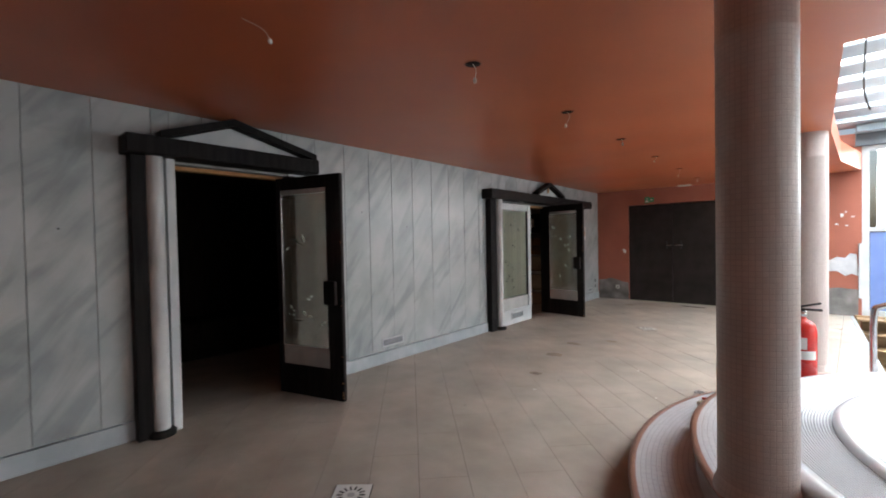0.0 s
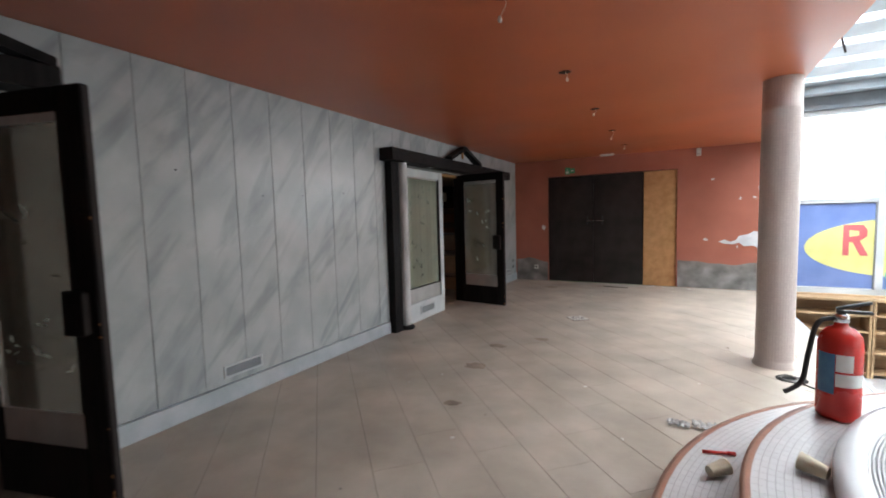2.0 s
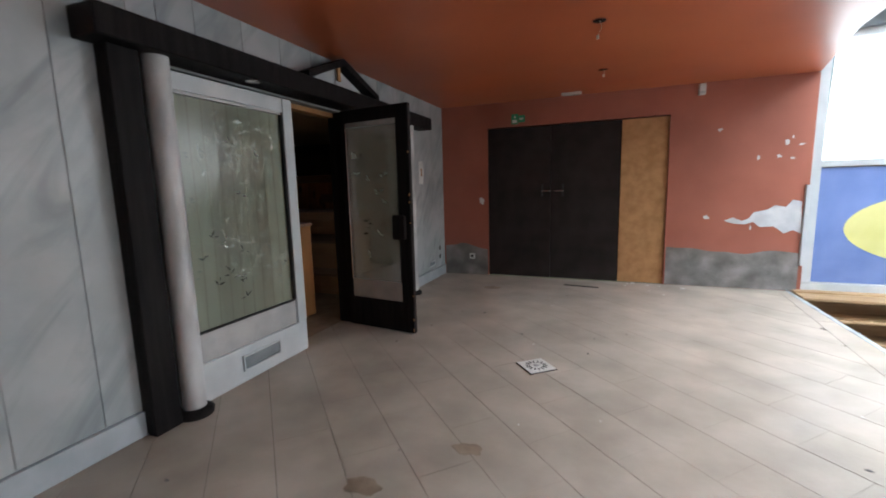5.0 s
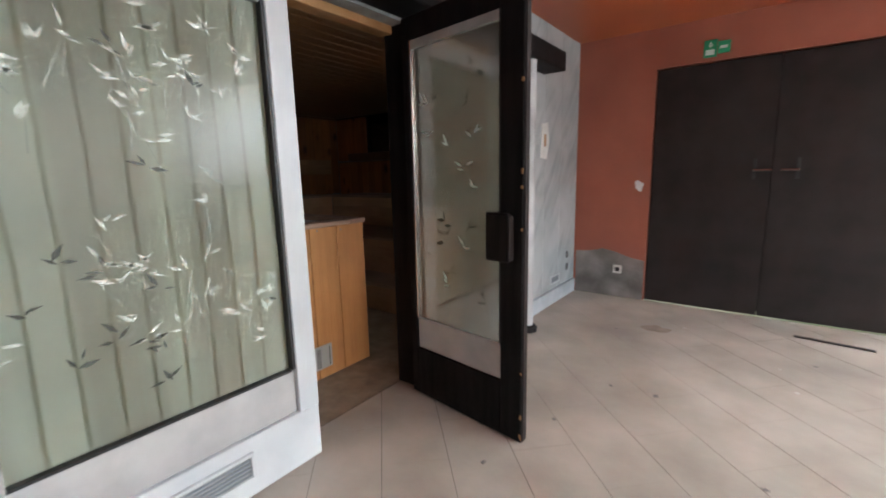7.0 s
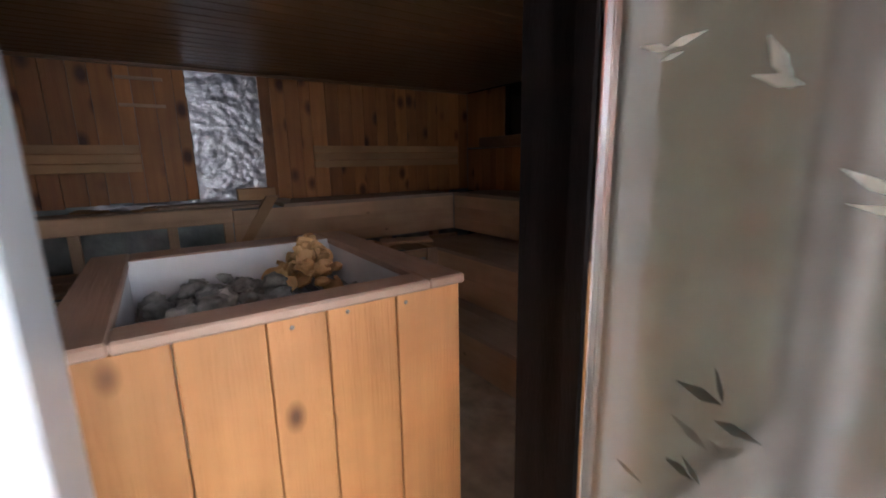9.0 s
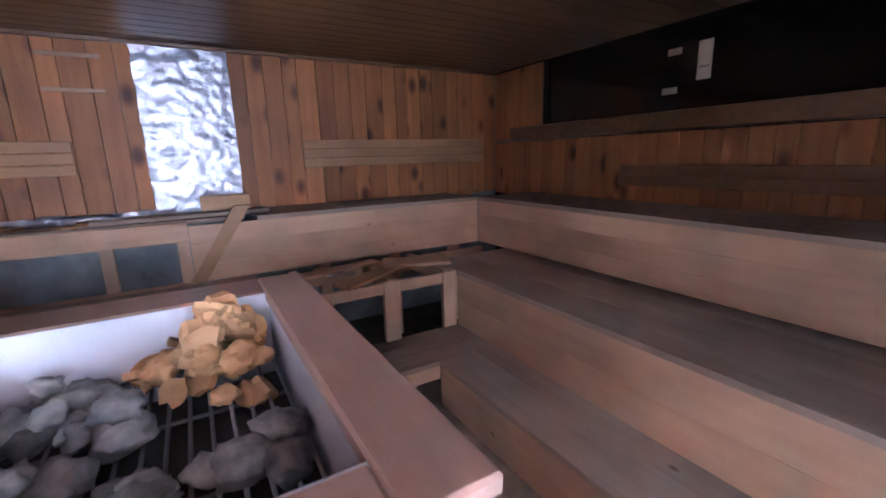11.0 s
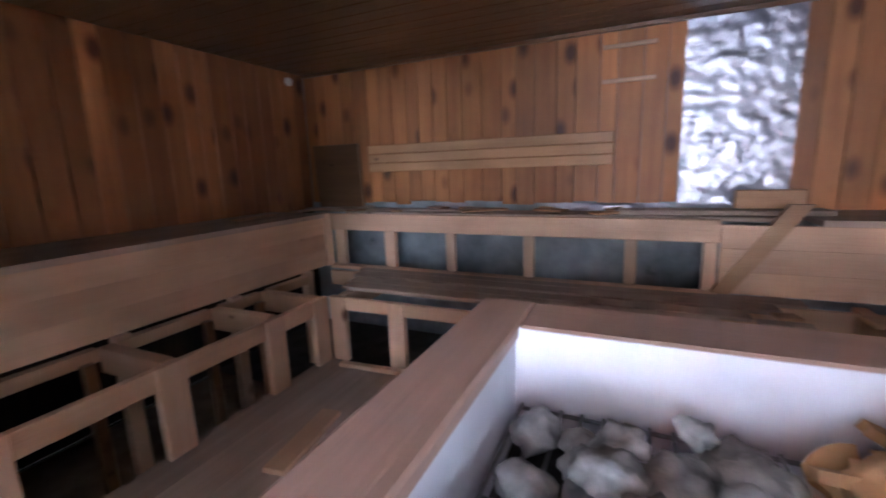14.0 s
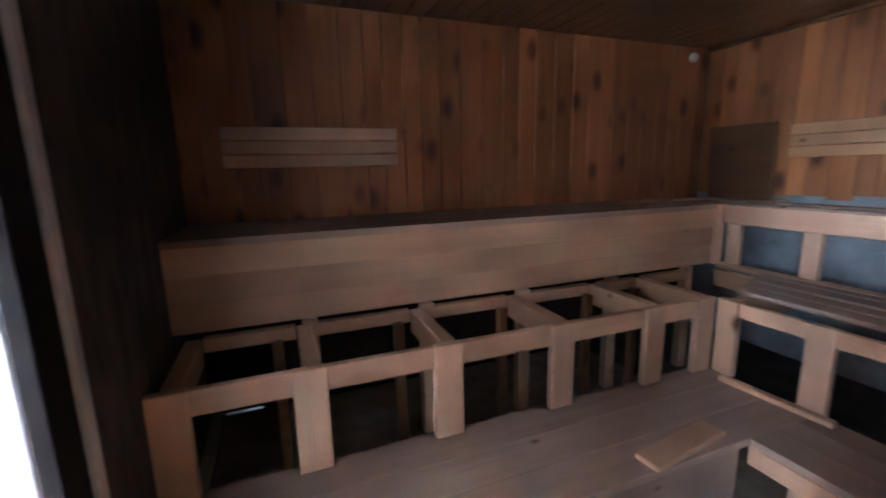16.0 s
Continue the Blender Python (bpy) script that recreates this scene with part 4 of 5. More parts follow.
vl = part("valve", lathe([(0.024, z + 0.455), (0.03, z + 0.46), (0.03, z + 0.49), (0.015, z + 0.50), (0.001, z + 0.50)], EX, 16), M_STEEL, ex)
part("lever", box(EX[0] - 0.02, EX[0] + 0.11, EX[1] - 0.012, EX[1] + 0.012, z + 0.50, z + 0.515, 0.004), M_DARKPLASTIC, vl)
part("lever", turned(box(-0.02, 0.11, -0.012, 0.012, 0, 0.014, 0.004), Matrix.Translation((EX[0], EX[1], z + 0.52)) @ Matrix.Rotation(radians(-16), 4, "Y")), M_DARKPLASTIC, vl)
part("hose", tube(smooth_path([(EX[0] - 0.02, EX[1], z + 0.475), (EX[0] - 0.09, EX[1] - 0.02, z + 0.45), (EX[0] - 0.125, EX[1] - 0.04, z + 0.3), (EX[0] - 0.15, EX[1] - 0.06, z + 0.17), (EX[0] - 0.22, EX[1] - 0.1, z + 0.12)]), 0.011, seg=10), M_CABLE, ex)


def cup(x, y, z, rot, tilt):
    c = thing("paper_cup", (x, y, z), "small beige paper cup lying on the step", "cup", "paper cups")
    m = Matrix.Translation((x, y, z + 0.034)) @ Matrix.Rotation(radians(rot), 4, "Z") @ Matrix.Rotation(radians(tilt), 4, "Y")
    part("wall", turned(lathe([(0.024, -0.045), (0.034, 0.04), (0.036, 0.042), (0.033, 0.04), (0.023, -0.043), (0.001, -0.043)], (0, 0), 20), m), M_CARD, c)
    part("bottom", turned(lathe([(0.0235, -0.046), (0.001, -0.0455)], (0, 0), 16), m), M_CARD, c)


cup(-0.52, 3.72, 0.171, 40, 82)
cup(-0.235, 3.57, 0.341, 150, 84)
mk2 = thing("red_marker", (-0.52, 3.92, 0.171), "red marker pen lying on the step", "pen")
part("barrel", tube([(-0.57, 3.90, 0.18), (-0.47, 3.93, 0.18)], 0.008), M_EXTRED, mk2)
part("cap", tube([(-0.47, 3.93, 0.18), (-0.435, 3.94, 0.18)], 0.0095), M_EXTRED, mk2)

# ---- small things on the hall floor ----
def drain(x, y, ang, tilt):
    d = thing("floor_drain", (x, y, 0), "white square drain grate set in the tiles", "drain", "floor drains")
    m = Matrix.Translation((x, y, 0.002)) @ Matrix.Rotation(radians(ang), 4, "Z") @ Matrix.Rotation(radians(tilt), 4, "Y")
    part("pit", turned(box(-0.105, 0.105, -0.105, 0.105, 0.0, 0.003, 0), m), M_BLACK, d)
    part("plate", turned(box(-0.1, 0.1, -0.1, 0.1, 0.003, 0.008, 0.002), m), M_PAPER, d)
    for i in range(14):
        a = 2 * math.pi * i / 14
        b = box(-0.016, 0.016, -0.005, 0.005, 0.008, 0.0095, 0)
        part("slot", turned(b, m @ Matrix.Rotation(a, 4, "Z") @ Matrix.Translation((0.062, 0, 0))), M_BLACK, d)
    part("centre", turned(lathe([(0.02, 0.008), (0.02, 0.01), (0.0, 0.011)], (0, 0), 14), m), M_GREY, d)


drain(-1.79, 7.07, 40, 0)
drain(-1.86, 1.70, 40, 0)
sm = thing("open_sump", (0.11, 5.72, 0), "open round drain pipe in a broken tile", "drain")
# Black patch and disc stand in for the dark inside the open drain.
part("broken_edge", prism(blob(0.11, 5.72, 0.105, 0.1, 11, 0.12, 4), "z", 0.0005, 0.003), M_BLACK, sm)
part("pipe", lathe([(0.05, 0.002), (0.052, 0.014), (0.06, 0.014), (0.062, 0.002)], (0.09, 5.71), 24), M_PLASTER, sm)
part("pipe_cap", lathe([(0.0, 0.005), (0.05, 0.005)], (0.09, 5.71), 24), M_BLACK, sm)
solid("floor_cable", tube(smooth_path([(0.15, 5.63, 0.006), (0.26, 5.5, 0.006), (0.34, 5.42, 0.008), (0.5, 5.38, 0.006)]), 0.006), M_CABLE, "thin dark cable lying on the tiles", "cable", at=(0.3, 5.4, 0))
solid("metal_strip", turned(box(-0.21, 0.21, -0.018, 0.018, 0.001, 0.008, 0.002), pose(-1.65, 9.65, 0, 0, 0, -7)), M_DARKPLASTIC, "dark metal strip lying on the floor", "strip", at=(-1.65, 9.65, 0))
rr = random.Random(8)
bits = [(-2.17, 5.49), (-0.96, 4.2), (-1.3, 4.9), (-2.6, 4.4), (-1.76, 6.29)] + [(rr.uniform(-1.2, -0.5), rr.uniform(9.8, 9.98)) for _ in range(7)] + [(rr.uniform(-3.2, 0.3), rr.uniform(3, 9.8)) for _ in range(34)]
for i, (x, y) in enumerate(bits):
    s = rr.uniform(0.006, 0.02)
    if 5 <= i < 12:
        s = rr.uniform(0.02, 0.04)
    b = bmesh.new()
    bmesh.ops.create_icosphere(b, subdivisions=1, radius=s)
    for v in b.verts:
        v.co = Vector((v.co.x * rr.uniform(0.7, 1.3), v.co.y * rr.uniform(0.4, 0.8), max(v.co.z, 0) * rr.uniform(0.2, 0.5)))
    turned(b, pose(x, y, 0.001, 0, 0, rr.uniform(0, 180)))
    solid("debris", b, M_PAPER if i < 12 or i % 3 == 0 else M_PLASTER, "small crumb of plaster or paper on the tiles", "debris", "floor crumbs", at=(x, y, 0))
def plastic_scrap(x, y, sx, sy, seed):
    """A crumpled bit of clear wrapping."""
    b = bmesh.new()
    bmesh.ops.create_grid(b, x_segments=14, y_segments=9, size=1)
    for v in b.verts:
        q = Vector((v.co.x * 2.2, v.co.y * 2.2, seed))
        h = abs(noise.noise(q)) * 0.07 + abs(noise.noise(q * 2.7)) * 0.03
        edge = 1 + 0.25 * noise.noise(q * 1.3)
        v.co = Vector((x + sx * v.co.x * edge, y + sy * v.co.y * edge, 0.002 + h * 0.6))
    solid("plastic_scrap", b, M_WRAP, "crumpled clear plastic wrapping lying on the tiles", "plastic scrap", "plastic scraps", at=(x, y, 0))


plastic_scrap(-0.67, 4.53, 0.06, 0.04, 2)
plastic_scrap(-0.52, 4.56, 0.075, 0.05, 5)
for i, (x, y, r) in enumerate(((-2.26, 4.97, 0.10), (-1.95, 6.0, 0.07), (-2.1, 4.2, 0.06), (-2.3, 5.6, 0.08), (-2.7, 9.3, 0.1))):
    struct("floor_stain", prism(blob(x, y, r, r * 0.7, 26, 0.2, i), "z", 0.0002, 0.0012), M_TILEDARK, "dull brown stain on the tiles", "stain")


# ---- sauna: structure ----
BX, LY, RY, SC = -7.01, 4.61, 9.875, 2.0
swb = struct("wall_sauna_back", box(BX - 0.1, BX - 0.02, LY - 0.1, RY + 0.4, 0, 2.2, 0), M_INSUL, "knotty pine boarded sauna wall with bare foil patch", "wall")
# Side cores are near-black, painting the shade below and behind the boards.
swl = struct("wall_sauna_side", box(BX - 0.02, -3.702, LY - 0.1, LY - 0.02, 0, 2.2, 0), M_UNLIT, "knotty pine boarded sauna side wall", "wall")
swr = struct("wall_sauna_window", box(BX - 0.02, -3.702, RY + 0.02, RY + 0.1, 0, 1.405, 0), M_UNLIT, "pine boarded sauna wall with dark window above", "wall")
part("corner_piece", box(BX - 0.02, -6.42, RY + 0.02, RY + 0.1, 1.42, SC, 0), M_UNLIT, swr)
part("corner_boarding", box(BX, -6.42, RY, RY + 0.02, 1.42, SC - 0.02, 0.003), M_WALLPINE, swr)
struct("wall_sauna_front", box(-3.715, -3.702, LY, 5.97, 0, 1.965, 0), M_DARKLINING, "dark mottled lining beside the sidelight", "wall")
struct("sidelight_jamb", box(-3.745, -3.716, 5.965, 6.06, 0, 1.965, 0.002), M_BLACK, "black jamb strip beside the sidelight", "trim")
struct("wall_sauna_front_end", box(-3.715, -3.702, 8.70, RY + 0.02, 0, 2.0, 0), M_CEILPINE, "dark pine lining beside the door", "wall")
struct("sauna_floor", box(BX, -3.78, LY, RY, -0.1, -0.003, 0), M_TILEDARK, "dull dusty tiled sauna floor", "floor")
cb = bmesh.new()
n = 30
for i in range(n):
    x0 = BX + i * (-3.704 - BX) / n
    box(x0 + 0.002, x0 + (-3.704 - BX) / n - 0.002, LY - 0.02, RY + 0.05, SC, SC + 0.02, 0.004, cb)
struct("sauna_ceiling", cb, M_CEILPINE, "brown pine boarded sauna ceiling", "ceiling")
# Unseen slab above the boards, near-black so the gaps stay dark.
struct("sauna_ceiling_void", box(BX - 0.1, -3.71, LY - 0.1, RY + 1.3, SC + 0.03, SC + 0.1, 0), M_UNLIT, "unseen near-black slab closing off the space above the sauna boards", "ceiling")
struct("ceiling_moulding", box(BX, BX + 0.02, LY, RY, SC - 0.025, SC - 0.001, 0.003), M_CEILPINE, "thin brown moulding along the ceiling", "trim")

# dark window to the next room
wn3 = struct("window_3", box(-6.69, -3.716, RY - 0.10, RY + 0.1, 1.405, 1.51, 0.006), M_CEILPINE, "long dark sauna window with thick timber sill", "window")
part("pane", box(-6.42, -3.716, RY + 0.045, RY + 0.052, 1.51, SC, 0), M_SMOKE, wn3, "dark reflecting glass")
part("frame", box(-6.42, -6.39, RY + 0.02, RY + 0.09, 1.51, SC, 0.003), M_BLACK, wn3)
for x0, x1, z0, z1, nm in ((-5.255, -5.18, 1.67, 1.87, "tall"), (-5.43, -5.35, 1.825, 1.86, "small"), (-5.45, -5.36, 1.615, 1.65, "small")):
    s = thing("glass_sticker", (x0, RY + 0.045, z0), nm + " pale yellowed sticker on the dark window glass", "sticker", "stickers on the glass")
    part("sheet", box(x0, x1, RY + 0.042, RY + 0.0445, z0, z1, 0), M_CARD, s)
    part("print", box(x0 + 0.012, x1 - 0.012, RY + 0.0415, RY + 0.0419, z0 + 0.3 * (z1 - z0), z0 + 0.36 * (z1 - z0), 0), M_JOINT, s)
# Next room gets near-black walls in place of missing light.
nx = struct("next_room_walls", box(-6.7, -3.716, RY + 1.2, RY + 1.25, 1.0, SC + 0.1, 0), M_UNLIT, "unlit room behind the dark window", "wall")
part("side", box(-6.75, -6.7, RY + 0.1, RY + 1.25, 1.0, SC + 0.1, 0), M_UNLIT, nx)
part("side", box(-3.716, -3.78, RY + 0.1, RY + 1.25, 1.0, SC + 0.1, 0), M_UNLIT, nx)
part("bottom", box(-6.7, -3.716, RY + 0.1, RY + 1.2, 1.0, 1.05, 0), M_UNLIT, nx)

# ---- benches ----
T1, T2, T3 = 0.25, 0.607, 0.985
XF2, XF3, YL2, YL3, YR2, YR3 = -5.983, -6.545, 5.562, 5.14, 8.79, 9.35
T1X, T1L, T1R = -5.62, 5.99, 8.445


def boards(th, x0, x1, y0, y1, z, count, along, mat):
    """Bench-top boards laid side by side."""
    for i in range(count):
        a, b = i / count, (i + 1) / count
        if along == "x":
            part("board", box(x0, x1, y0 + (y1 - y0) * a + 0.0005, y0 + (y1 - y0) * b - 0.0005, z - 0.028, z, 0.0015), mat, th)
        else:
            part("board", box(x0 + (x1 - x0) * a + 0.0005, x0 + (x1 - x0) * b - 0.0005, y0, y1, z - 0.028, z, 0.0015), mat, th)


b = thing("upper_bench", (-5.3, RY - 0.2, 0), "upper sauna bench of pale pine with boarded front", "bench", "upper benches")
boards(b, XF3, -3.716, YR3, RY, T3, 3, "x", M_BENCH_X)
for i in range(3):
    part("front_board", box(XF3, -3.716, YR3 + 0.004, YR3 + 0.026, 0.634 + i * 0.1076, 0.634 + (i + 1) * 0.1076, 0.002), M_NEWPINE_X, b)
b = thing("middle_bench", (-5, YR2, 0), "middle sauna bench with dusty top and pale pine front", "bench", "middle benches")
boards(b, XF2 - 0.32, -3.716, YR2, YR3 + 0.2, T2, 3, "x", M_BENCH_X)
for i in range(2):
    part("front_board", box(XF2, -3.716, YR2 + 0.004, YR2 + 0.026, T1 + i * (T2 - 0.028 - T1) / 2, T1 + (i + 1) * (T2 - 0.028 - T1) / 2, 0.002), M_NEWPINE_X, b)
b = thing("lower_bench", (-4.8, T1R, 0), "lowest sauna step with dusty brown boards", "bench", "lower benches")
boards(b, T1X, -3.716, T1R, YR2 + 0.1, T1, 2, "x", M_BENCH_X)
part("front_board", box(T1X, -3.716, T1R + 0.004, T1R + 0.026, 0.0, T1 - 0.03, 0.002), M_NEWPINE_X, b)

# left side
b = thing("upper_bench", (-5.3, LY + 0.2, 0), "upper sauna bench of pale pine with boarded front", "bench", "upper benches")
boards(b, XF3, -3.716, LY, YL3, T3, 3, "x", M_BENCH_X)
for i in range(3):
    part("front_board", box(XF3 + 0.05, -3.716, YL3 - 0.026, YL3 - 0.004, 0.634 + i * 0.1076, 0.634 + (i + 1) * 0.1076, 0.002), M_NEWPINE_X, b)
part("corner_post", box(XF3 - 0.02, XF3 + 0.05, YL3 - 0.02, YL3 + 0.01, 0.63, T3 - 0.002, 0.003), M_NEWPINE_Z, b)
for x in (-6.3, -5.75, -5.2, -4.7, -4.2):
    part("bearer", box(x - 0.03, x + 0.03, YL3 - 0.03, YL3 + 0.02, 0.0, 0.633, 0.003), M_NEWPINE_Z, b)

LX = [-5.87, -5.563, -5.077, -4.587, -4.112, -3.72]
b = thing("open_bench", (-5, YL2, 0), "open pale pine bench frame with its seat boards gone", "bench", "middle benches")
for i, x in enumerate(LX):
    part("post", box(x - 0.108, x, YL2 - 0.035, YL2, T1, T2 + 0.001, 0.004), M_NEWPINE_Z, b)
    part("cross_bar", box(x - 0.09, x - 0.035, YL3 + 0.002, YL2 - 0.036, T2 - 0.10, T2 + 0.006, 0.004), M_NEWPINE_Y, b)
    if i < 5:
        part("front_rail", box(x, LX[i + 1] - 0.108, YL2 - 0.04, YL2 - 0.01, T2 - 0.085, T2 - 0.003, 0.003), M_NEWPINE_X, b)
for x0, x1 in zip([XF2 - 0.3] + LX, LX):
    part("back_rail", box(x0 - 0.03 if x0 > -6 else x0, x1 - 0.095, YL3 - 0.02, YL3 + 0.025, T2 - 0.045, T2 + 0.008, 0.003), M_NEWPINE_X, b)
# Legs reuse the dark ceiling pine to paint in the shade under the seat.
for x in LX[:-1]:
    part("leg", box(x + 0.02, x + 0.06, YL3 + 0.06, YL3 + 0.1, 0.0, T2 - 0.02, 0.003), M_CEILPINE, b)
b = thing("lower_bench", (-4.8, 5.9, 0), "lowest sauna step with dusty brown boards", "bench", "lower benches")
boards(b, XF2, -3.716, YL2 - 0.05, T1L, T1, 3, "x", M_BENCH_X)
part("front_board", box(T1X + 0.05, -3.716, T1L - 0.026, T1L - 0.004, 0.0, T1 - 0.029, 0.002), M_BENCH_X, b)

# back side
b = thing("lower_bench", (-5.65, 7.2, 0), "lowest sauna step with dusty brown boards and open front", "bench", "lower benches")
boards(b, XF2 - 0.02, T1X, T1L, YR2 + 0.02, T1, 3, "y", M_BENCH_Y)
part("front_rail", box(T1X - 0.026, T1X + 0.004, T1L, T1R, T1 - 0.10, T1 - 0.028, 0.003), M_NEWPINE_Y, b)
for y in (6.12, 6.55, 7.0, 7.45, 7.9, 8.24):
    part("post", box(T1X - 0.03, T1X, y, y + 0.07, 0.0, T1 - 0.10, 0.003), M_NEWPINE_Z, b)
b = thing("open_bench", (-6.2, 7.2, 0), "open pale pine bench frame with broken boards on top", "bench", "middle benches")
BY = [5.565, 5.925, 6.40, 6.89, 7.38, 7.86, 8.305, 8.692]
for y in BY:
    part("post", box(XF2 - 0.035, XF2, y, y + 0.095, T1, T2, 0.004), M_NEWPINE_Z, b)
for y0, y1 in zip(BY, BY[1:]):
    part("front_rail", box(XF2 - 0.036, XF2 - 0.008, y0 + 0.095, y1, T2 - 0.07, T2 - 0.003, 0.003), M_NEWPINE_Y, b)
for y in (5.6, 6.5, 7.3, 7.9, 8.36, 8.72):
    part("cross_bar", box(XF3 - 0.02, XF2 - 0.037, y, y + 0.05, T2 - 0.09, T2 + 0.006, 0.003), M_NEWPINE_X, b)
part("back_rail", box(XF3 + 0.03, XF3 + 0.06, YL3 + 0.03, YR3, T2 - 0.10, T2 - 0.004, 0.003), M_NEWPINE_Y, b)
for i, x in enumerate((-6.55, -6.43, -6.31, -6.19)):
    part("board", box(x, x + 0.1, 5.42 + 0.05 * i, 7.72 - 0.12 * i, T2 + 0.007, T2 + 0.024 + 0.004 * (i % 2), 0.004), M_BENCH_Y, b)
b = thing("upper_bench", (-6.8, 8.5, 0), "upper sauna bench of pale pine with boarded front", "bench", "upper benches")
boards(b, BX, XF3, 7.76, YR3, T3, 3, "y", M_BENCH_Y)
for i in range(3):
    part("front_board", box(XF3 - 0.026, XF3 - 0.004, 7.40, YR3, 0.634 + i * 0.1076, 0.634 + (i + 1) * 0.1076, 0.002), M_NEWPINE_Y, b)
for y in (7.6, 8.1, 8.6, 9.1):
    part("bearer", box(XF3 - 0.07, XF3 - 0.0, y, y + 0.07, 0.0, 0.633, 0.003), M_NEWPINE_Z, b)
b = thing("open_bench", (-6.7, 6.3, 0), "open upper bench frame with broken boards and debris on top", "bench", "upper benches")
part("front_rail", box(XF3 - 0.026, XF3 + 0.0, YL3, 7.398, 0.872, T3 - 0.004, 0.004), M_NEWPINE_Y, b)
part("lower_rail", box(XF3 - 0.05, XF3 + 0.02, YL3, 7.398, 0.61, 0.634, 0.004), M_NEWPINE_Y, b)
for y in (5.16, 5.555, 5.99, 6.468, 6.99, 7.335):
    part("post", box(XF3 - 0.065, XF3 - 0.028, y, y + (0.08 if y < 5.6 else 0.06), 0.634, T3 - 0.03, 0.003), M_NEWPINE_Z, b)
for i, (y0, y1) in enumerate(((4.62, 6.2), (6.0, 7.4), (5.2, 7.7))):
    part("board", box(BX + 0.02 + i * 0.12, BX + 0.12 + i * 0.12, y0, y1, T3 - 0.03 + i * 0.002, T3 - 0.006 + i * 0.002, 0.004), M_BENCH_Y, b)
struct("backing_sheet", box(BX - 0.005, BX + 0.005, LY, 7.75, 0.0, 0.93, 0), M_INSUL, "bluish reflective backing behind the open bench", "wall")
# Black below the open frames is shade carried by this floor's colour.
struct("void_floor", box(BX, XF2, LY, RY, 0.0, 0.02, 0), M_VOIDDARK, "floor beneath the benches with their shade painted in", "floor")

# loose timber
def loose(name, at, size, rot, mat, label):
    sx, sy, sz = size
    return solid(name, turned(box(-sx / 2, sx / 2, -sy / 2, sy / 2, 0, sz, 0.004), pose(*at, *rot)), mat, label, "plank", "loose planks", at=at)


loose("plank", (-5.356, 5.93, T1), (0.38, 0.09, 0.022), (0, 0, 8), M_NEWPINE_X, "short pale plank lying on the lowest step")
loose("plank", (-5.945, 5.86, T1), (0.04, 0.42, 0.022), (0, 0, 4), M_NEWPINE_Y, "thin pale batten lying on the lowest step")
loose("plank", (-6.12, 8.3, T2 + 0.008), (0.13, 0.52, 0.02), (0, 0, 28), M_RAILPINE, "broken board lying across the bench frame")
loose("plank", (-6.2, 8.62, T2 + 0.03), (0.2, 0.42, 0.02), (0, 0, -22), M_NEWPINE_Y, "broken board lying across the bench frame")
loose("plank", (-6.38, 8.15, T2 + 0.008), (0.1, 0.6, 0.02), (0, 0, 12), M_NEWPINE_Y, "broken board lying across the bench frame")
loose("plank", (-6.75, 7.4, T3 + 0.0), (0.14, 0.9, 0.024), (0, 0, 4), M_BENCH_Y, "grey weathered board lying on the upper bench")
loose("plank", (-6.8, 7.62, T3 + 0.025), (0.05, 0.28, 0.09), (0, 0, 0), M_RAILPINE, "short block of wood below the foil")
loose("plank", (-6.2, 4.85, T3 + 0.001), (0.34, 0.07, 0.012), (0, 0, 8), M_NEWPINE_X, "thin pale batten lying on the upper bench")
loose("plank", (-6.62, 4.9, T3 + 0.001), (0.26, 0.06, 0.012), (0, 0, -14), M_NEWPINE_X, "thin pale batten lying on the upper bench")
solid("plank", prism([(7.37, 0.63), (7.45, 0.63), (7.73, 1.05), (7.64, 1.05)], "x", -6.58, -6.545), M_RAILPINE, "slanting board leaning against the bench front", "plank", "loose planks", at=(-6.56, 7.4, 0.55))
solid("plank", turned(box(-0.015, 0.015, -0.2, 0.2, 0, 0.47, 0.004), pose(BX + 0.06, 4.95, T3 + 0.002, 0, 4, 3)), M_CEILPINE, "dark stained board standing in the corner", "plank", "loose planks", at=(BX + 0.06, 4.92, T3))

rr = random.Random(31)
for i in range(16):
    y, x, s = rr.uniform(5.2, 7.6), rr.uniform(-6.95, -6.66), rr.uniform(0.02, 0.05)
    bb = turned(box(-s, s, -s * rr.uniform(0.4, 3), s * rr.uniform(0.4, 3), 0, 0.012, 0.003), pose(x, y, T3 + 0.001, 0, 0, rr.uniform(-40, 40)))
    solid("wood_scrap", bb, rr.choice((M_BENCH_Y, M_RAILPINE, M_CEILPINE)), "small broken scrap of wood on the bench", "wood scrap", "wood scraps", at=(x, y, T3))
for i in range(10):
    y, x, s = rr.uniform(5.5, 8.5), rr.uniform(-6.5, -5.95), rr.uniform(0.02, 0.045)
    bb = turned(box(-s, s, -s * rr.uniform(0.6, 4), s * rr.uniform(0.6, 4), 0, 0.012, 0.003), pose(x, y, T2 + 0.01, 0, 0, rr.uniform(-40, 40)))
    solid("wood_scrap", bb, rr.choice((M_BENCH_Y, M_RAILPINE, M_NEWPINE_Y)), "small broken scrap of wood on the bench", "wood scrap", "wood scraps", at=(x, y, T2))

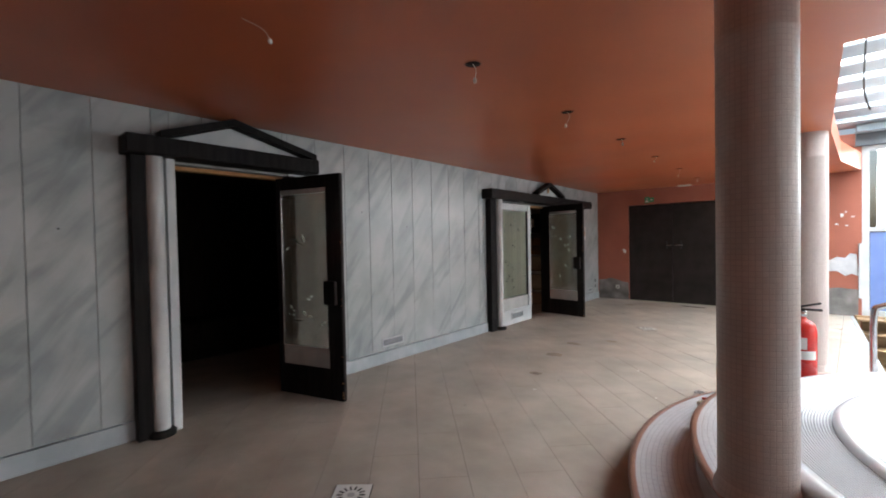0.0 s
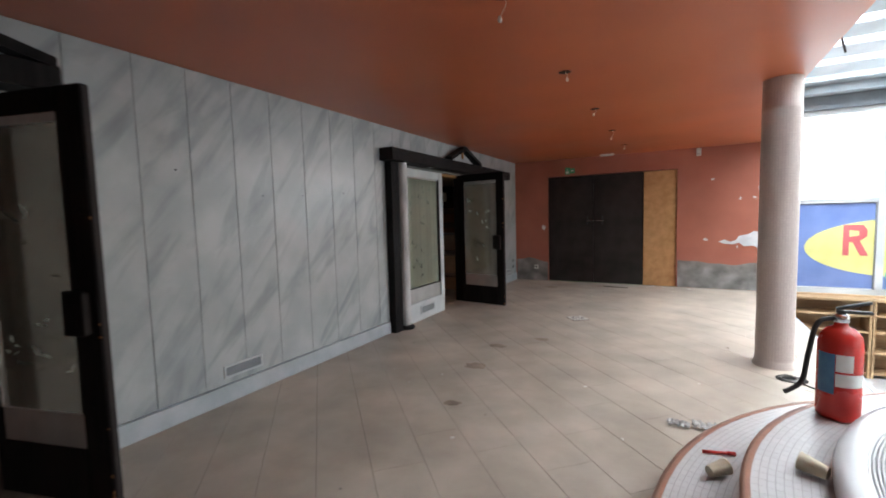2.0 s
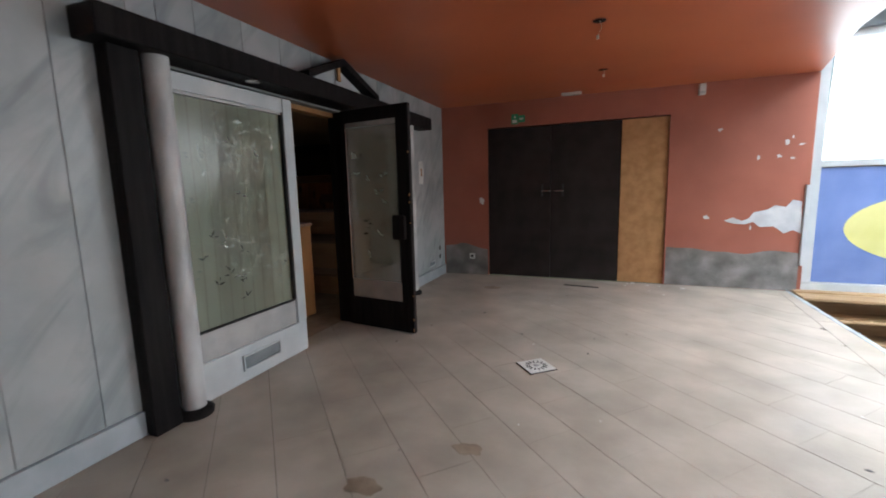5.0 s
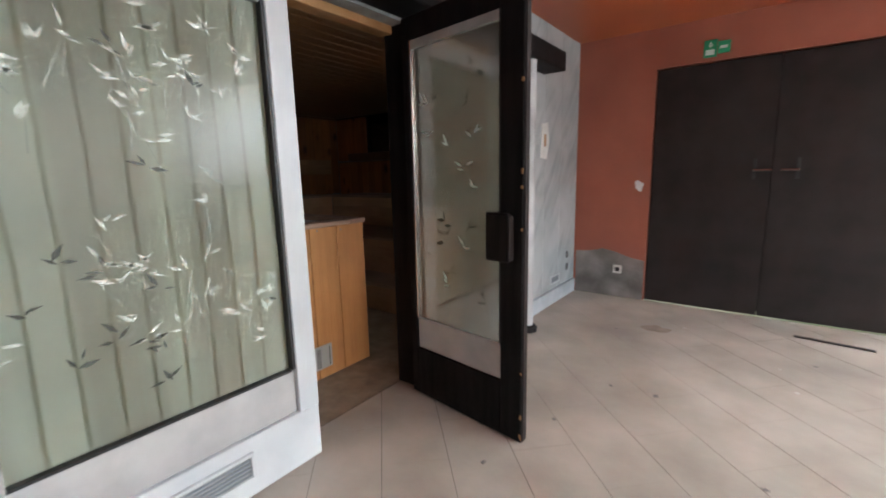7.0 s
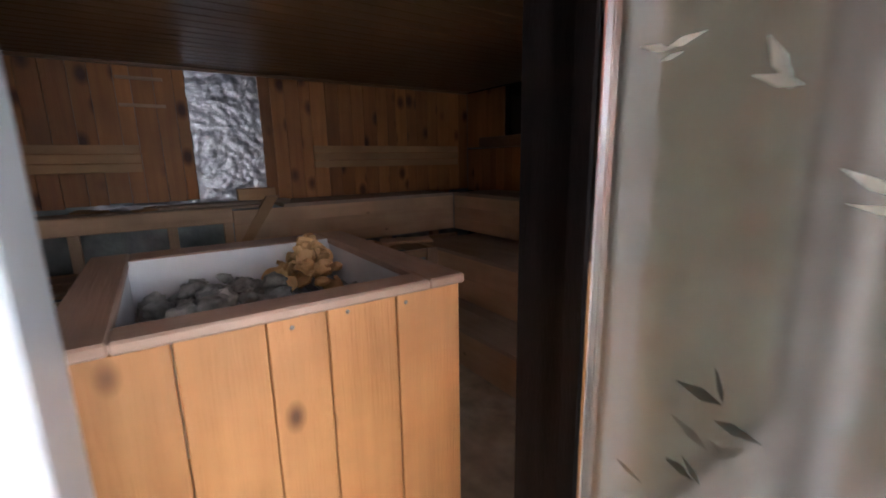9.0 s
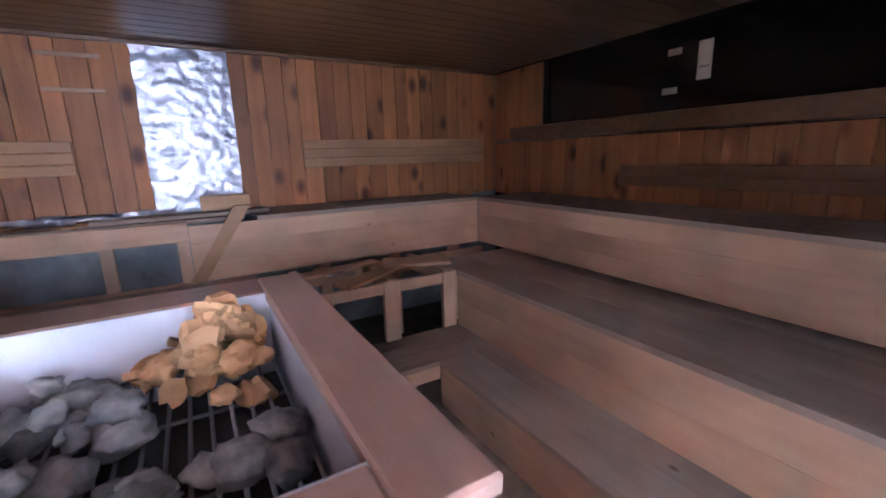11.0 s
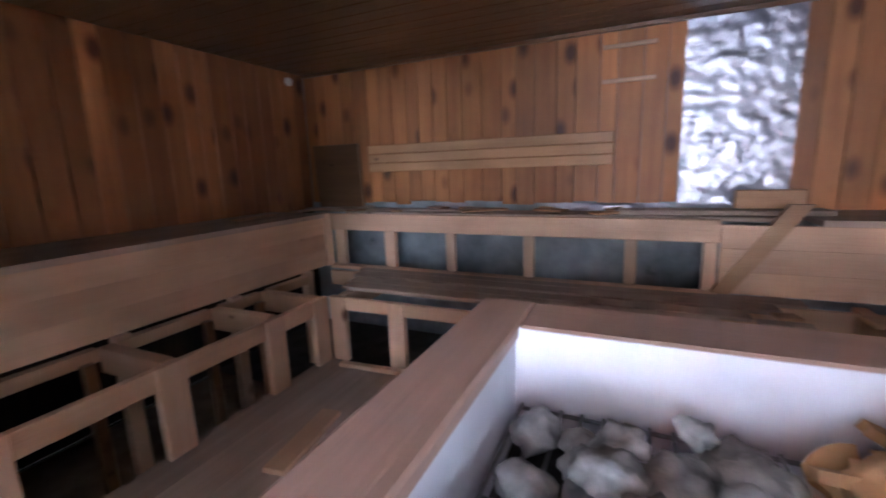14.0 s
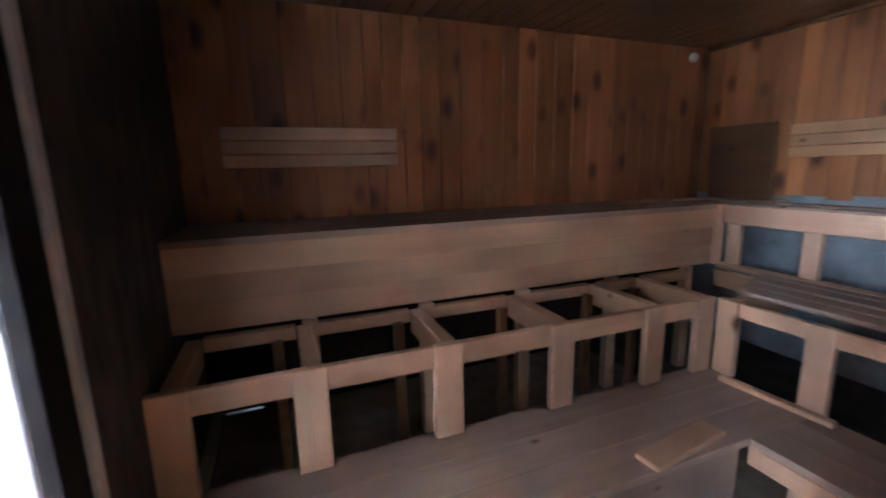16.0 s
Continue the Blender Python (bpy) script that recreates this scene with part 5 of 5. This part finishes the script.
# backrest rails on the walls
def backrest(y0, y1, x):
    b = thing("backrest", (x, y0, 1.24), "pale pine slatted backrest fixed to the wall", "backrest", "backrests")
    for z in (1.245, 1.31, 1.375):
        part("slat", box(x + 0.012, x + 0.032, y0, y1, z, z + 0.06, 0.004), M_RAILPINE, b)
    for y in (y0 + 0.1, y1 - 0.14):
        part("batten", box(x, x + 0.012, y, y + 0.04, 1.24, 1.435, 0.002), M_RAILPINE, b)


backrest(5.2, 6.9, BX)
backrest(8.16, 9.72, BX)
b = thing("backrest", (-4.3, LY, 1.3), "pale pine slatted backrest fixed to the wall", "backrest", "backrests")
for z in (1.24, 1.305, 1.37):
    part("slat", box(-4.73, -3.9, LY + 0.012, LY + 0.032, z, z + 0.06, 0.004), M_NEWPINE_X, b)
part("batten", box(-4.6, -4.56, LY, LY + 0.012, 1.245, 1.43, 0.002), M_NEWPINE_X, b)
b = thing("backrest", (-5.2, RY, 1.1), "brown weathered pine backrest board fixed below the dark window", "backrest", "backrests")
for z in (1.085, 1.15):
    part("slat", box(-5.66, -4.15, RY - 0.032, RY - 0.012, z, z + 0.063, 0.004), M_CEILPINE, b)
part("batten", box(-5.5, -5.46, RY - 0.012, RY, 1.085, 1.21, 0.002), M_CEILPINE, b)
for z in (1.885, 1.70):
    struct("light_strip", box(BX, BX + 0.014, 6.82, 7.10, z, z + 0.022, 0.003), M_NEWPINE_Y, "short pale batten on the pine wall", "batten")
s = thing("wall_lamp", (-6.9, LY + 0.03, 1.9), "small round white fitting high in the corner", "fitting")
part("knob", turned(lathe([(0.001, 0.03), (0.02, 0.028), (0.03, 0.015), (0.03, 0.0)], (0, 0), 16), pose(-6.85, LY, 1.93, -90, 0, 0)), M_PAPER, s)
part("rose", turned(lathe([(0.034, 0.004), (0.034, 0.0)], (0, 0), 16), pose(-6.85, LY, 1.93, -90, 0, 0)), M_GREY, s)

# crinkled foil
def foil(y0, y1, z0, z1, x, ny, nz, seed, depth=0.022):
    b = bmesh.new()
    rr = random.Random(seed)
    V = {}
    for j in range(nz + 1):
        for i in range(ny + 1):
            y, z = y0 + (y1 - y0) * i / ny, z0 + (z1 - z0) * j / nz
            e = 1.6 * abs(noise.noise(Vector((y * 7 + z * 4, z * 15, seed)))) + 1.1 * abs(noise.noise(Vector((y * 21 - z * 9, z * 30, seed)))) + rr.uniform(-0.5, 0.5) * 0.15
            edge = 0.012 * noise.noise(Vector((z * 14, y * 14, 5)))
            V[i, j] = b.verts.new((x + depth * (1 + e), y + rr.uniform(-0.2, 0.2) * (y1 - y0) / ny + (edge if i in (0, ny) else 0), z + rr.uniform(-0.2, 0.2) * (z1 - z0) / nz))
    for j in range(nz):
        for i in range(ny):
            q = (V[i, j], V[i + 1, j], V[i + 1, j + 1], V[i, j + 1])
            if rr.random() < 0.5:
                b.faces.new((q[0], q[1], q[2])).smooth = True
                b.faces.new((q[0], q[2], q[3])).smooth = True
            else:
                b.faces.new((q[0], q[1], q[3])).smooth = True
                b.faces.new((q[1], q[2], q[3])).smooth = True
    return b


solid("foil_sheet", foil(7.24, 7.745, 1.0, SC - 0.025, BX, 30, 50, 3, 0.009), M_FOIL, "crinkled silver foil insulation laid bare in the wall", "foil", at=(BX, 7.5, 1.0))
for y0, y1, zz in ((6.55, 7.2, 1.02), (5.75, 6.0, 1.02)):
    solid("foil_strip", foil(y0, y1, 0.975, zz, BX + 0.012, 24, 4, 6), M_FOIL, "torn strip of silver foil below the boards", "foil", "foil strips", at=(BX, y0, 1.0))

# ---- stove ----
SX0, SX1, SY0, SY1, SH = -5.165, -4.16, 6.735, 7.685, 0.956
st = thing("sauna_stove", (-4.65, 7.22, 0), "large sauna stove boxed in orange pine planks", "stove")
widths = (0.211, 0.186, 0.145, 0.195, 0.213)
y = SY0
for w in widths:
    part("plank", box(SX1 - 0.03, SX1 - 0.004 + 0.004 * random.random(), y + 0.0015, y + w - 0.0015, 0.01, SH - 0.03, 0.003), M_STOVEPINE, st)
    part("plank", box(SX0 + 0.004, SX0 + 0.03, y + 0.0015, y + w - 0.0015, 0.01, SH - 0.03, 0.003), M_STOVEPINE, st)
    y += w
for i in range(6):
    a = SX0 + 0.03 + i * (SX1 - SX0 - 0.06) / 6
    c = a + (SX1 - SX0 - 0.06) / 6
    part("plank", box(a + 0.0015, c - 0.0015, SY0 + 0.004, SY0 + 0.03, 0.01, SH - 0.03, 0.003), M_STOVEPINE, st)
    part("plank", box(a + 0.0015, c - 0.0015, SY1 - 0.03, SY1 - 0.004, 0.01, SH - 0.03, 0.003), M_STOVEPINE, st)
part("rim", box(SX0 - 0.012, SX1 + 0.012, SY1 - 0.11, SY1 + 0.012, SH - 0.03, SH, 0.006), M_RIM_X, st, "worn brown wooden rim")
part("rim", box(SX0 - 0.012, SX1 + 0.012, SY0 - 0.012, SY0 + 0.11, SH - 0.03, SH, 0.006), M_RIM_X, st)
part("rim", box(SX0 - 0.012, SX0 + 0.142, SY0 + 0.11, SY1 - 0.11, SH - 0.03, SH - 0.001, 0.006), M_RIM, st)
part("rim", box(SX1 - 0.09, SX1 + 0.012, SY0 + 0.11, SY1 - 0.11, SH - 0.03, SH - 0.001, 0.006), M_RIM, st)
part("liner", box(SX0 + 0.128, SX0 + 0.143, SY0 + 0.09, SY1 - 0.09, 0.6, SH - 0.006, 0.002), M_STOVEWHITE, st, "white enamelled sheet liner")
part("liner", box(SX1 - 0.097, SX1 - 0.082, SY0 + 0.09, SY1 - 0.09, 0.6, SH - 0.006, 0.002), M_STOVEWHITE, st)
part("liner", box(SX0 + 0.143, SX1 - 0.097, SY0 + 0.09, SY0 + 0.105, 0.6, SH - 0.006, 0.002), M_STOVEWHITE, st)
part("liner", box(SX0 + 0.143, SX1 - 0.097, SY1 - 0.105, SY1 - 0.09, 0.6, SH - 0.006, 0.002), M_STOVEWHITE, st)
part("bed", box(SX0 + 0.143, SX1 - 0.097, SY0 + 0.105, SY1 - 0.105, 0.68, 0.72, 0), M_VOIDDARK, st)
gx0, gx1, gy0, gy1 = SX0 + 0.148, SX1 - 0.102, SY0 + 0.12, SY1 - 0.12
for i in range(20):
    yy = gy0 + (gy1 - gy0) * i / 19
    part("grate_wire", tube([(gx0, yy, 0.795), (gx1, yy, 0.795)], 0.004, seg=6), M_JOINT, st)
for i in range(4):
    xx = gx0 + (gx1 - gx0) * i / 3
    part("grate_wire", tube([(xx, gy0, 0.787), (xx, gy1, 0.787)], 0.004, seg=6), M_JOINT, st)
ve = part("vent_cover", box(SX1, SX1 + 0.008, 7.17, 7.37, 0.075, 0.22, 0.003), M_GREY, st, "white perforated metal vent cover")
for i in range(8):
    for yy in (7.19, 7.265, 7.28, 7.35):
        part("perforation", box(SX1 + 0.008, SX1 + 0.0095, yy - 0.005, yy + 0.005, 0.09 + i * 0.015, 0.097 + i * 0.015, 0), M_DARKPLASTIC, ve)
for yy, zz in ((7.19, 0.9), (7.5, 0.9), (7.33, 0.91)):
    part("nail_head", turned(lathe([(0.001, 0.003), (0.005, 0.002), (0.006, 0.0)], (0, 0), 8), pose(SX1 - 0.001, yy, zz, 0, 90, 0)), M_JOINT, st)


def lump(x, y, z, r, seed, flat=0.7):
    rr = random.Random(seed)
    b = bmesh.new()
    bmesh.ops.create_icosphere(b, subdivisions=3, radius=r)
    off = Vector((rr.uniform(0, 50), rr.uniform(0, 50), rr.uniform(0, 50)))
    for v in b.verts:
        d = v.co.normalized()
        v.co *= 1 + 0.45 * noise.noise(d * 1.7 + off) + 0.2 * noise.noise(d * 4.5 + off) + 0.06 * noise.noise(d * 11 + off)
        v.co.z *= flat
    for f in b.faces:
        f.smooth = True
    return turned(b, pose(x, y, z, rr.uniform(-15, 15), rr.uniform(-15, 15), rr.uniform(0, 360)))


rr = random.Random(17)
for i in range(64):
    r = rr.uniform(0.026, 0.05)
    x, y = rr.uniform(gx0 + 0.04, gx1 - 0.04), rr.uniform(gy0 + 0.04, gy0 + 0.42) if i < 50 else rr.uniform(gy1 - 0.3, gy1 - 0.04)
    zz = 0.8 + r * 0.5 + (0.05 if i > 32 and i < 50 else 0)
    if i >= 50:
        x = rr.uniform(gx1 - 0.35, gx1 - 0.04)
    solid("sauna_stone", lump(x, y, zz, r, i), M_STONE, "rough grey sauna stone on the stove grate", "stone", "sauna stones", at=(x, y, 0.8))


def flake(x, y, z, s, seed):
    """A torn thick flake with a ragged outline."""
    rr = random.Random(seed)
    b = prism(blob(0, 0, s, s * rr.uniform(0.5, 0.9), 13, 0.2, seed), "z", -0.008, 0.008)
    return turned(b, pose(x, y, z, rr.uniform(-65, 65), rr.uniform(-65, 65), rr.uniform(0, 360)))


PX, PY = -4.93, 7.46
for i in range(60):
    k = rr.random()
    a, d = rr.uniform(0, 6.28), 0.25 * (1 - k) * rr.uniform(0.3, 1)
    x, y = min(max(PX + d * math.cos(a) + 0.05 * (1 - k), gx0 + 0.03), gx1), min(PY + d * math.sin(a) * 0.9, gy1 - 0.04)
    zz = 0.81 + 0.15 * k
    solid("cork_flake", flake(x, y, zz, rr.uniform(0.03, 0.06), 100 + i) if i % 3 else lump(x, y, zz, rr.uniform(0.025, 0.042), 200 + i), M_CHIP, "torn orange-brown lump heaped on the stove grate", "flake", "torn lumps", at=(x, y, zz))

# ---- pieces: marble panels, floor tiles, pine boards ----
edges = [-3.2 + 0.345 * i for i in range(11)] + [0.624, 0.963, 1.305, 1.65, 1.99, 2.33, 2.67, 3.01, 3.334, 3.668, 4.006, 4.352, 4.695, 5.028, 5.372, 5.72, 6.11, 6.46, 6.81, 7.16, 7.51, 7.86, 8.21, 8.56, 8.91, 9.26, 9.61, 10.03]
for a, b in zip(edges, edges[1:]):
    holes = [(o0, o1, zt) for o0, o1, zt in ((*OPEN1, 2.0), (*OPEN2, 1.97)) if a < o1 and b > o0]
    runs = [(a, b, 0.14, CEIL - 0.002)]
    if holes:
        o0, o1, zt = holes[0]
        runs = [(max(a, o0), min(b, o1), zt + 0.13, CEIL - 0.002)]
        if a < o0:
            runs.append((a, o0, 0.14, CEIL - 0.002))
        if b > o1:
            runs.append((o1, b, 0.14, CEIL - 0.002))
    for y0, y1, z0, z1 in runs:
        if y1 - y0 > 0.02:
            part("panel", box(-3.64, W, y0 + 0.0016, y1 - 0.0016, z0, z1, 0.002), M_MARBLE, core)
rr = random.Random(3)
for k in range(5):
    yy, zz = ((3.23, 1.70), (3.9, 1.55), (4.32, 1.56), (0.78, 1.5), (4.85, 1.6))[k]
    part("screw_hole", prism(blob(yy, zz, 0.008, 0.006, 8), "x", W, W + 0.001), M_DARKPLASTIC, core)


def clipped(poly, x0, x1, y0, y1):
    for ax, lim, sg in ((0, x0, 1), (0, x1, -1), (1, y0, 1), (1, y1, -1)):
        out = []
        for i, p in enumerate(poly):
            q = poly[(i + 1) % len(poly)]
            ip, iq = sg * (p[ax] - lim) >= 0, sg * (q[ax] - lim) >= 0
            if ip:
                out.append(p)
            if ip != iq:
                t = (lim - p[ax]) / (q[ax] - p[ax])
                out.append((p[0] + t * (q[0] - p[0]), p[1] + t * (q[1] - p[1])))
        poly = out
        if len(poly) < 3:
            return []
    return poly


def cut(poly):
    """Keeps what lies on the hall's side of the border joint."""
    f = [p[0] - 0.195 - 0.0613 * (p[1] - 5.3) for p in poly]
    out = []
    for i, p in enumerate(poly):
        k = (i + 1) % len(poly)
        if f[i] <= 0:
            out.append(p)
        if (f[i] <= 0) != (f[k] <= 0):
            t = f[i] / (f[i] - f[k])
            out.append((p[0] + t * (poly[k][0] - p[0]), p[1] + t * (poly[k][1] - p[1])))
    return out


floor_ob = bpy.data.objects["floor"]
R2 = math.sqrt(0.5)
P, Q, S0, D0 = 0.2885, 0.577, 1.413, 3.225
rest = bmesh.new()
rr = random.Random(9)
for i in range(-16, 26):
    for j in range(-14, 26):
        s0, d0 = S0 + P * i, D0 + Q * (j - 6) + (Q / 2 if i % 2 else 0)
        g, h = 0.0015, 0.0006
        cs = [(s0 + g, d0 + h), (s0 + P - g, d0 + h), (s0 + P - g, d0 + Q - h), (s0 + g, d0 + Q - h)]
        poly = clipped([((s - d) * R2, (s + d) * R2) for s, d in cs], -3.77, 0.595, -3.2, 10.035)
        if len(poly) < 3:
            continue
        poly = cut(poly)
        if len(poly) < 3:
            continue
        area = 0.5 * abs(sum(p[0] * q[1] - q[0] * p[1] for p, q in zip(poly, poly[1:] + poly[:1])))
        if area < 0.002:
            continue
        lift = rr.uniform(-0.0008, 0)
        b = prism(poly, "z", -0.004, lift)
        if area > 0.05 and 1.6 < sum(p[1] for p in poly) / len(poly) < 9.8:
            part("tile", b, M_TILE, floor_ob)
        else:
            join(rest, b)
ob = part("edge_tiles", rest, M_TILE, floor_ob)
ob["kind"] = "stuff"
for k in range(11):
    y0, y1 = -3.2 + 1.203 * k + 0.003, -3.2 + 1.203 * (k + 1) - 0.003
    x0, x1 = 0.199 + 0.0613 * (y0 - 5.3), 0.199 + 0.0613 * (y1 - 5.3)
    part("border_tile", prism([(x0, y0), (0.556, y0), (0.556, y1), (x1, y1)], "z", -0.004, -0.0003), M_TILE, floor_ob)
part("floor_edge", box(0.56, 0.605, 5.2, 10.04, -0.09, 0.001, 0.006), M_SKIRT, floor_ob, "pale worn edge trim")


def boarding(wall, axis, a0, a1, fixed, z0, z1, skip=(), seed=0):
    """Upright tongue-and-groove boards, each with its own width and shade."""
    rr = random.Random(seed)
    a = a0
    while a < a1 - 0.01:
        w = rr.choice((0.095, 0.11, 0.12, 0.135))
        e = min(a + w, a1)
        if not any(s0 < e - 0.01 and s1 > a + 0.01 for s0, s1 in skip):
            zb = z0 + (rr.uniform(0, 0.03))
            if axis == "y":
                b = box(fixed - 0.02, fixed - rr.uniform(0, 0.002), a + 0.0012, e - 0.0012, zb, z1, 0.003)
            elif fixed < 6:
                b = box(a + 0.0012, e - 0.0012, fixed - 0.02, fixed - rr.uniform(0, 0.002), zb, z1, 0.003)
            else:
                b = box(a + 0.0012, e - 0.0012, fixed + rr.uniform(0, 0.002), fixed + 0.02, zb, z1, 0.003)
            part("board", b, M_WALLPINE, wall)
        a = e


boarding(swb, "y", LY, 7.24, BX, 1.0, SC - 0.002, seed=1)
boarding(swb, "y", 7.745, RY, BX, 0.95, SC - 0.002, seed=2)
boarding(swl, "x", BX, -3.716, LY, 0.935, SC - 0.002, seed=3)
boarding(swr, "x", BX, -3.716, RY, 0.95, 1.4, seed=4)
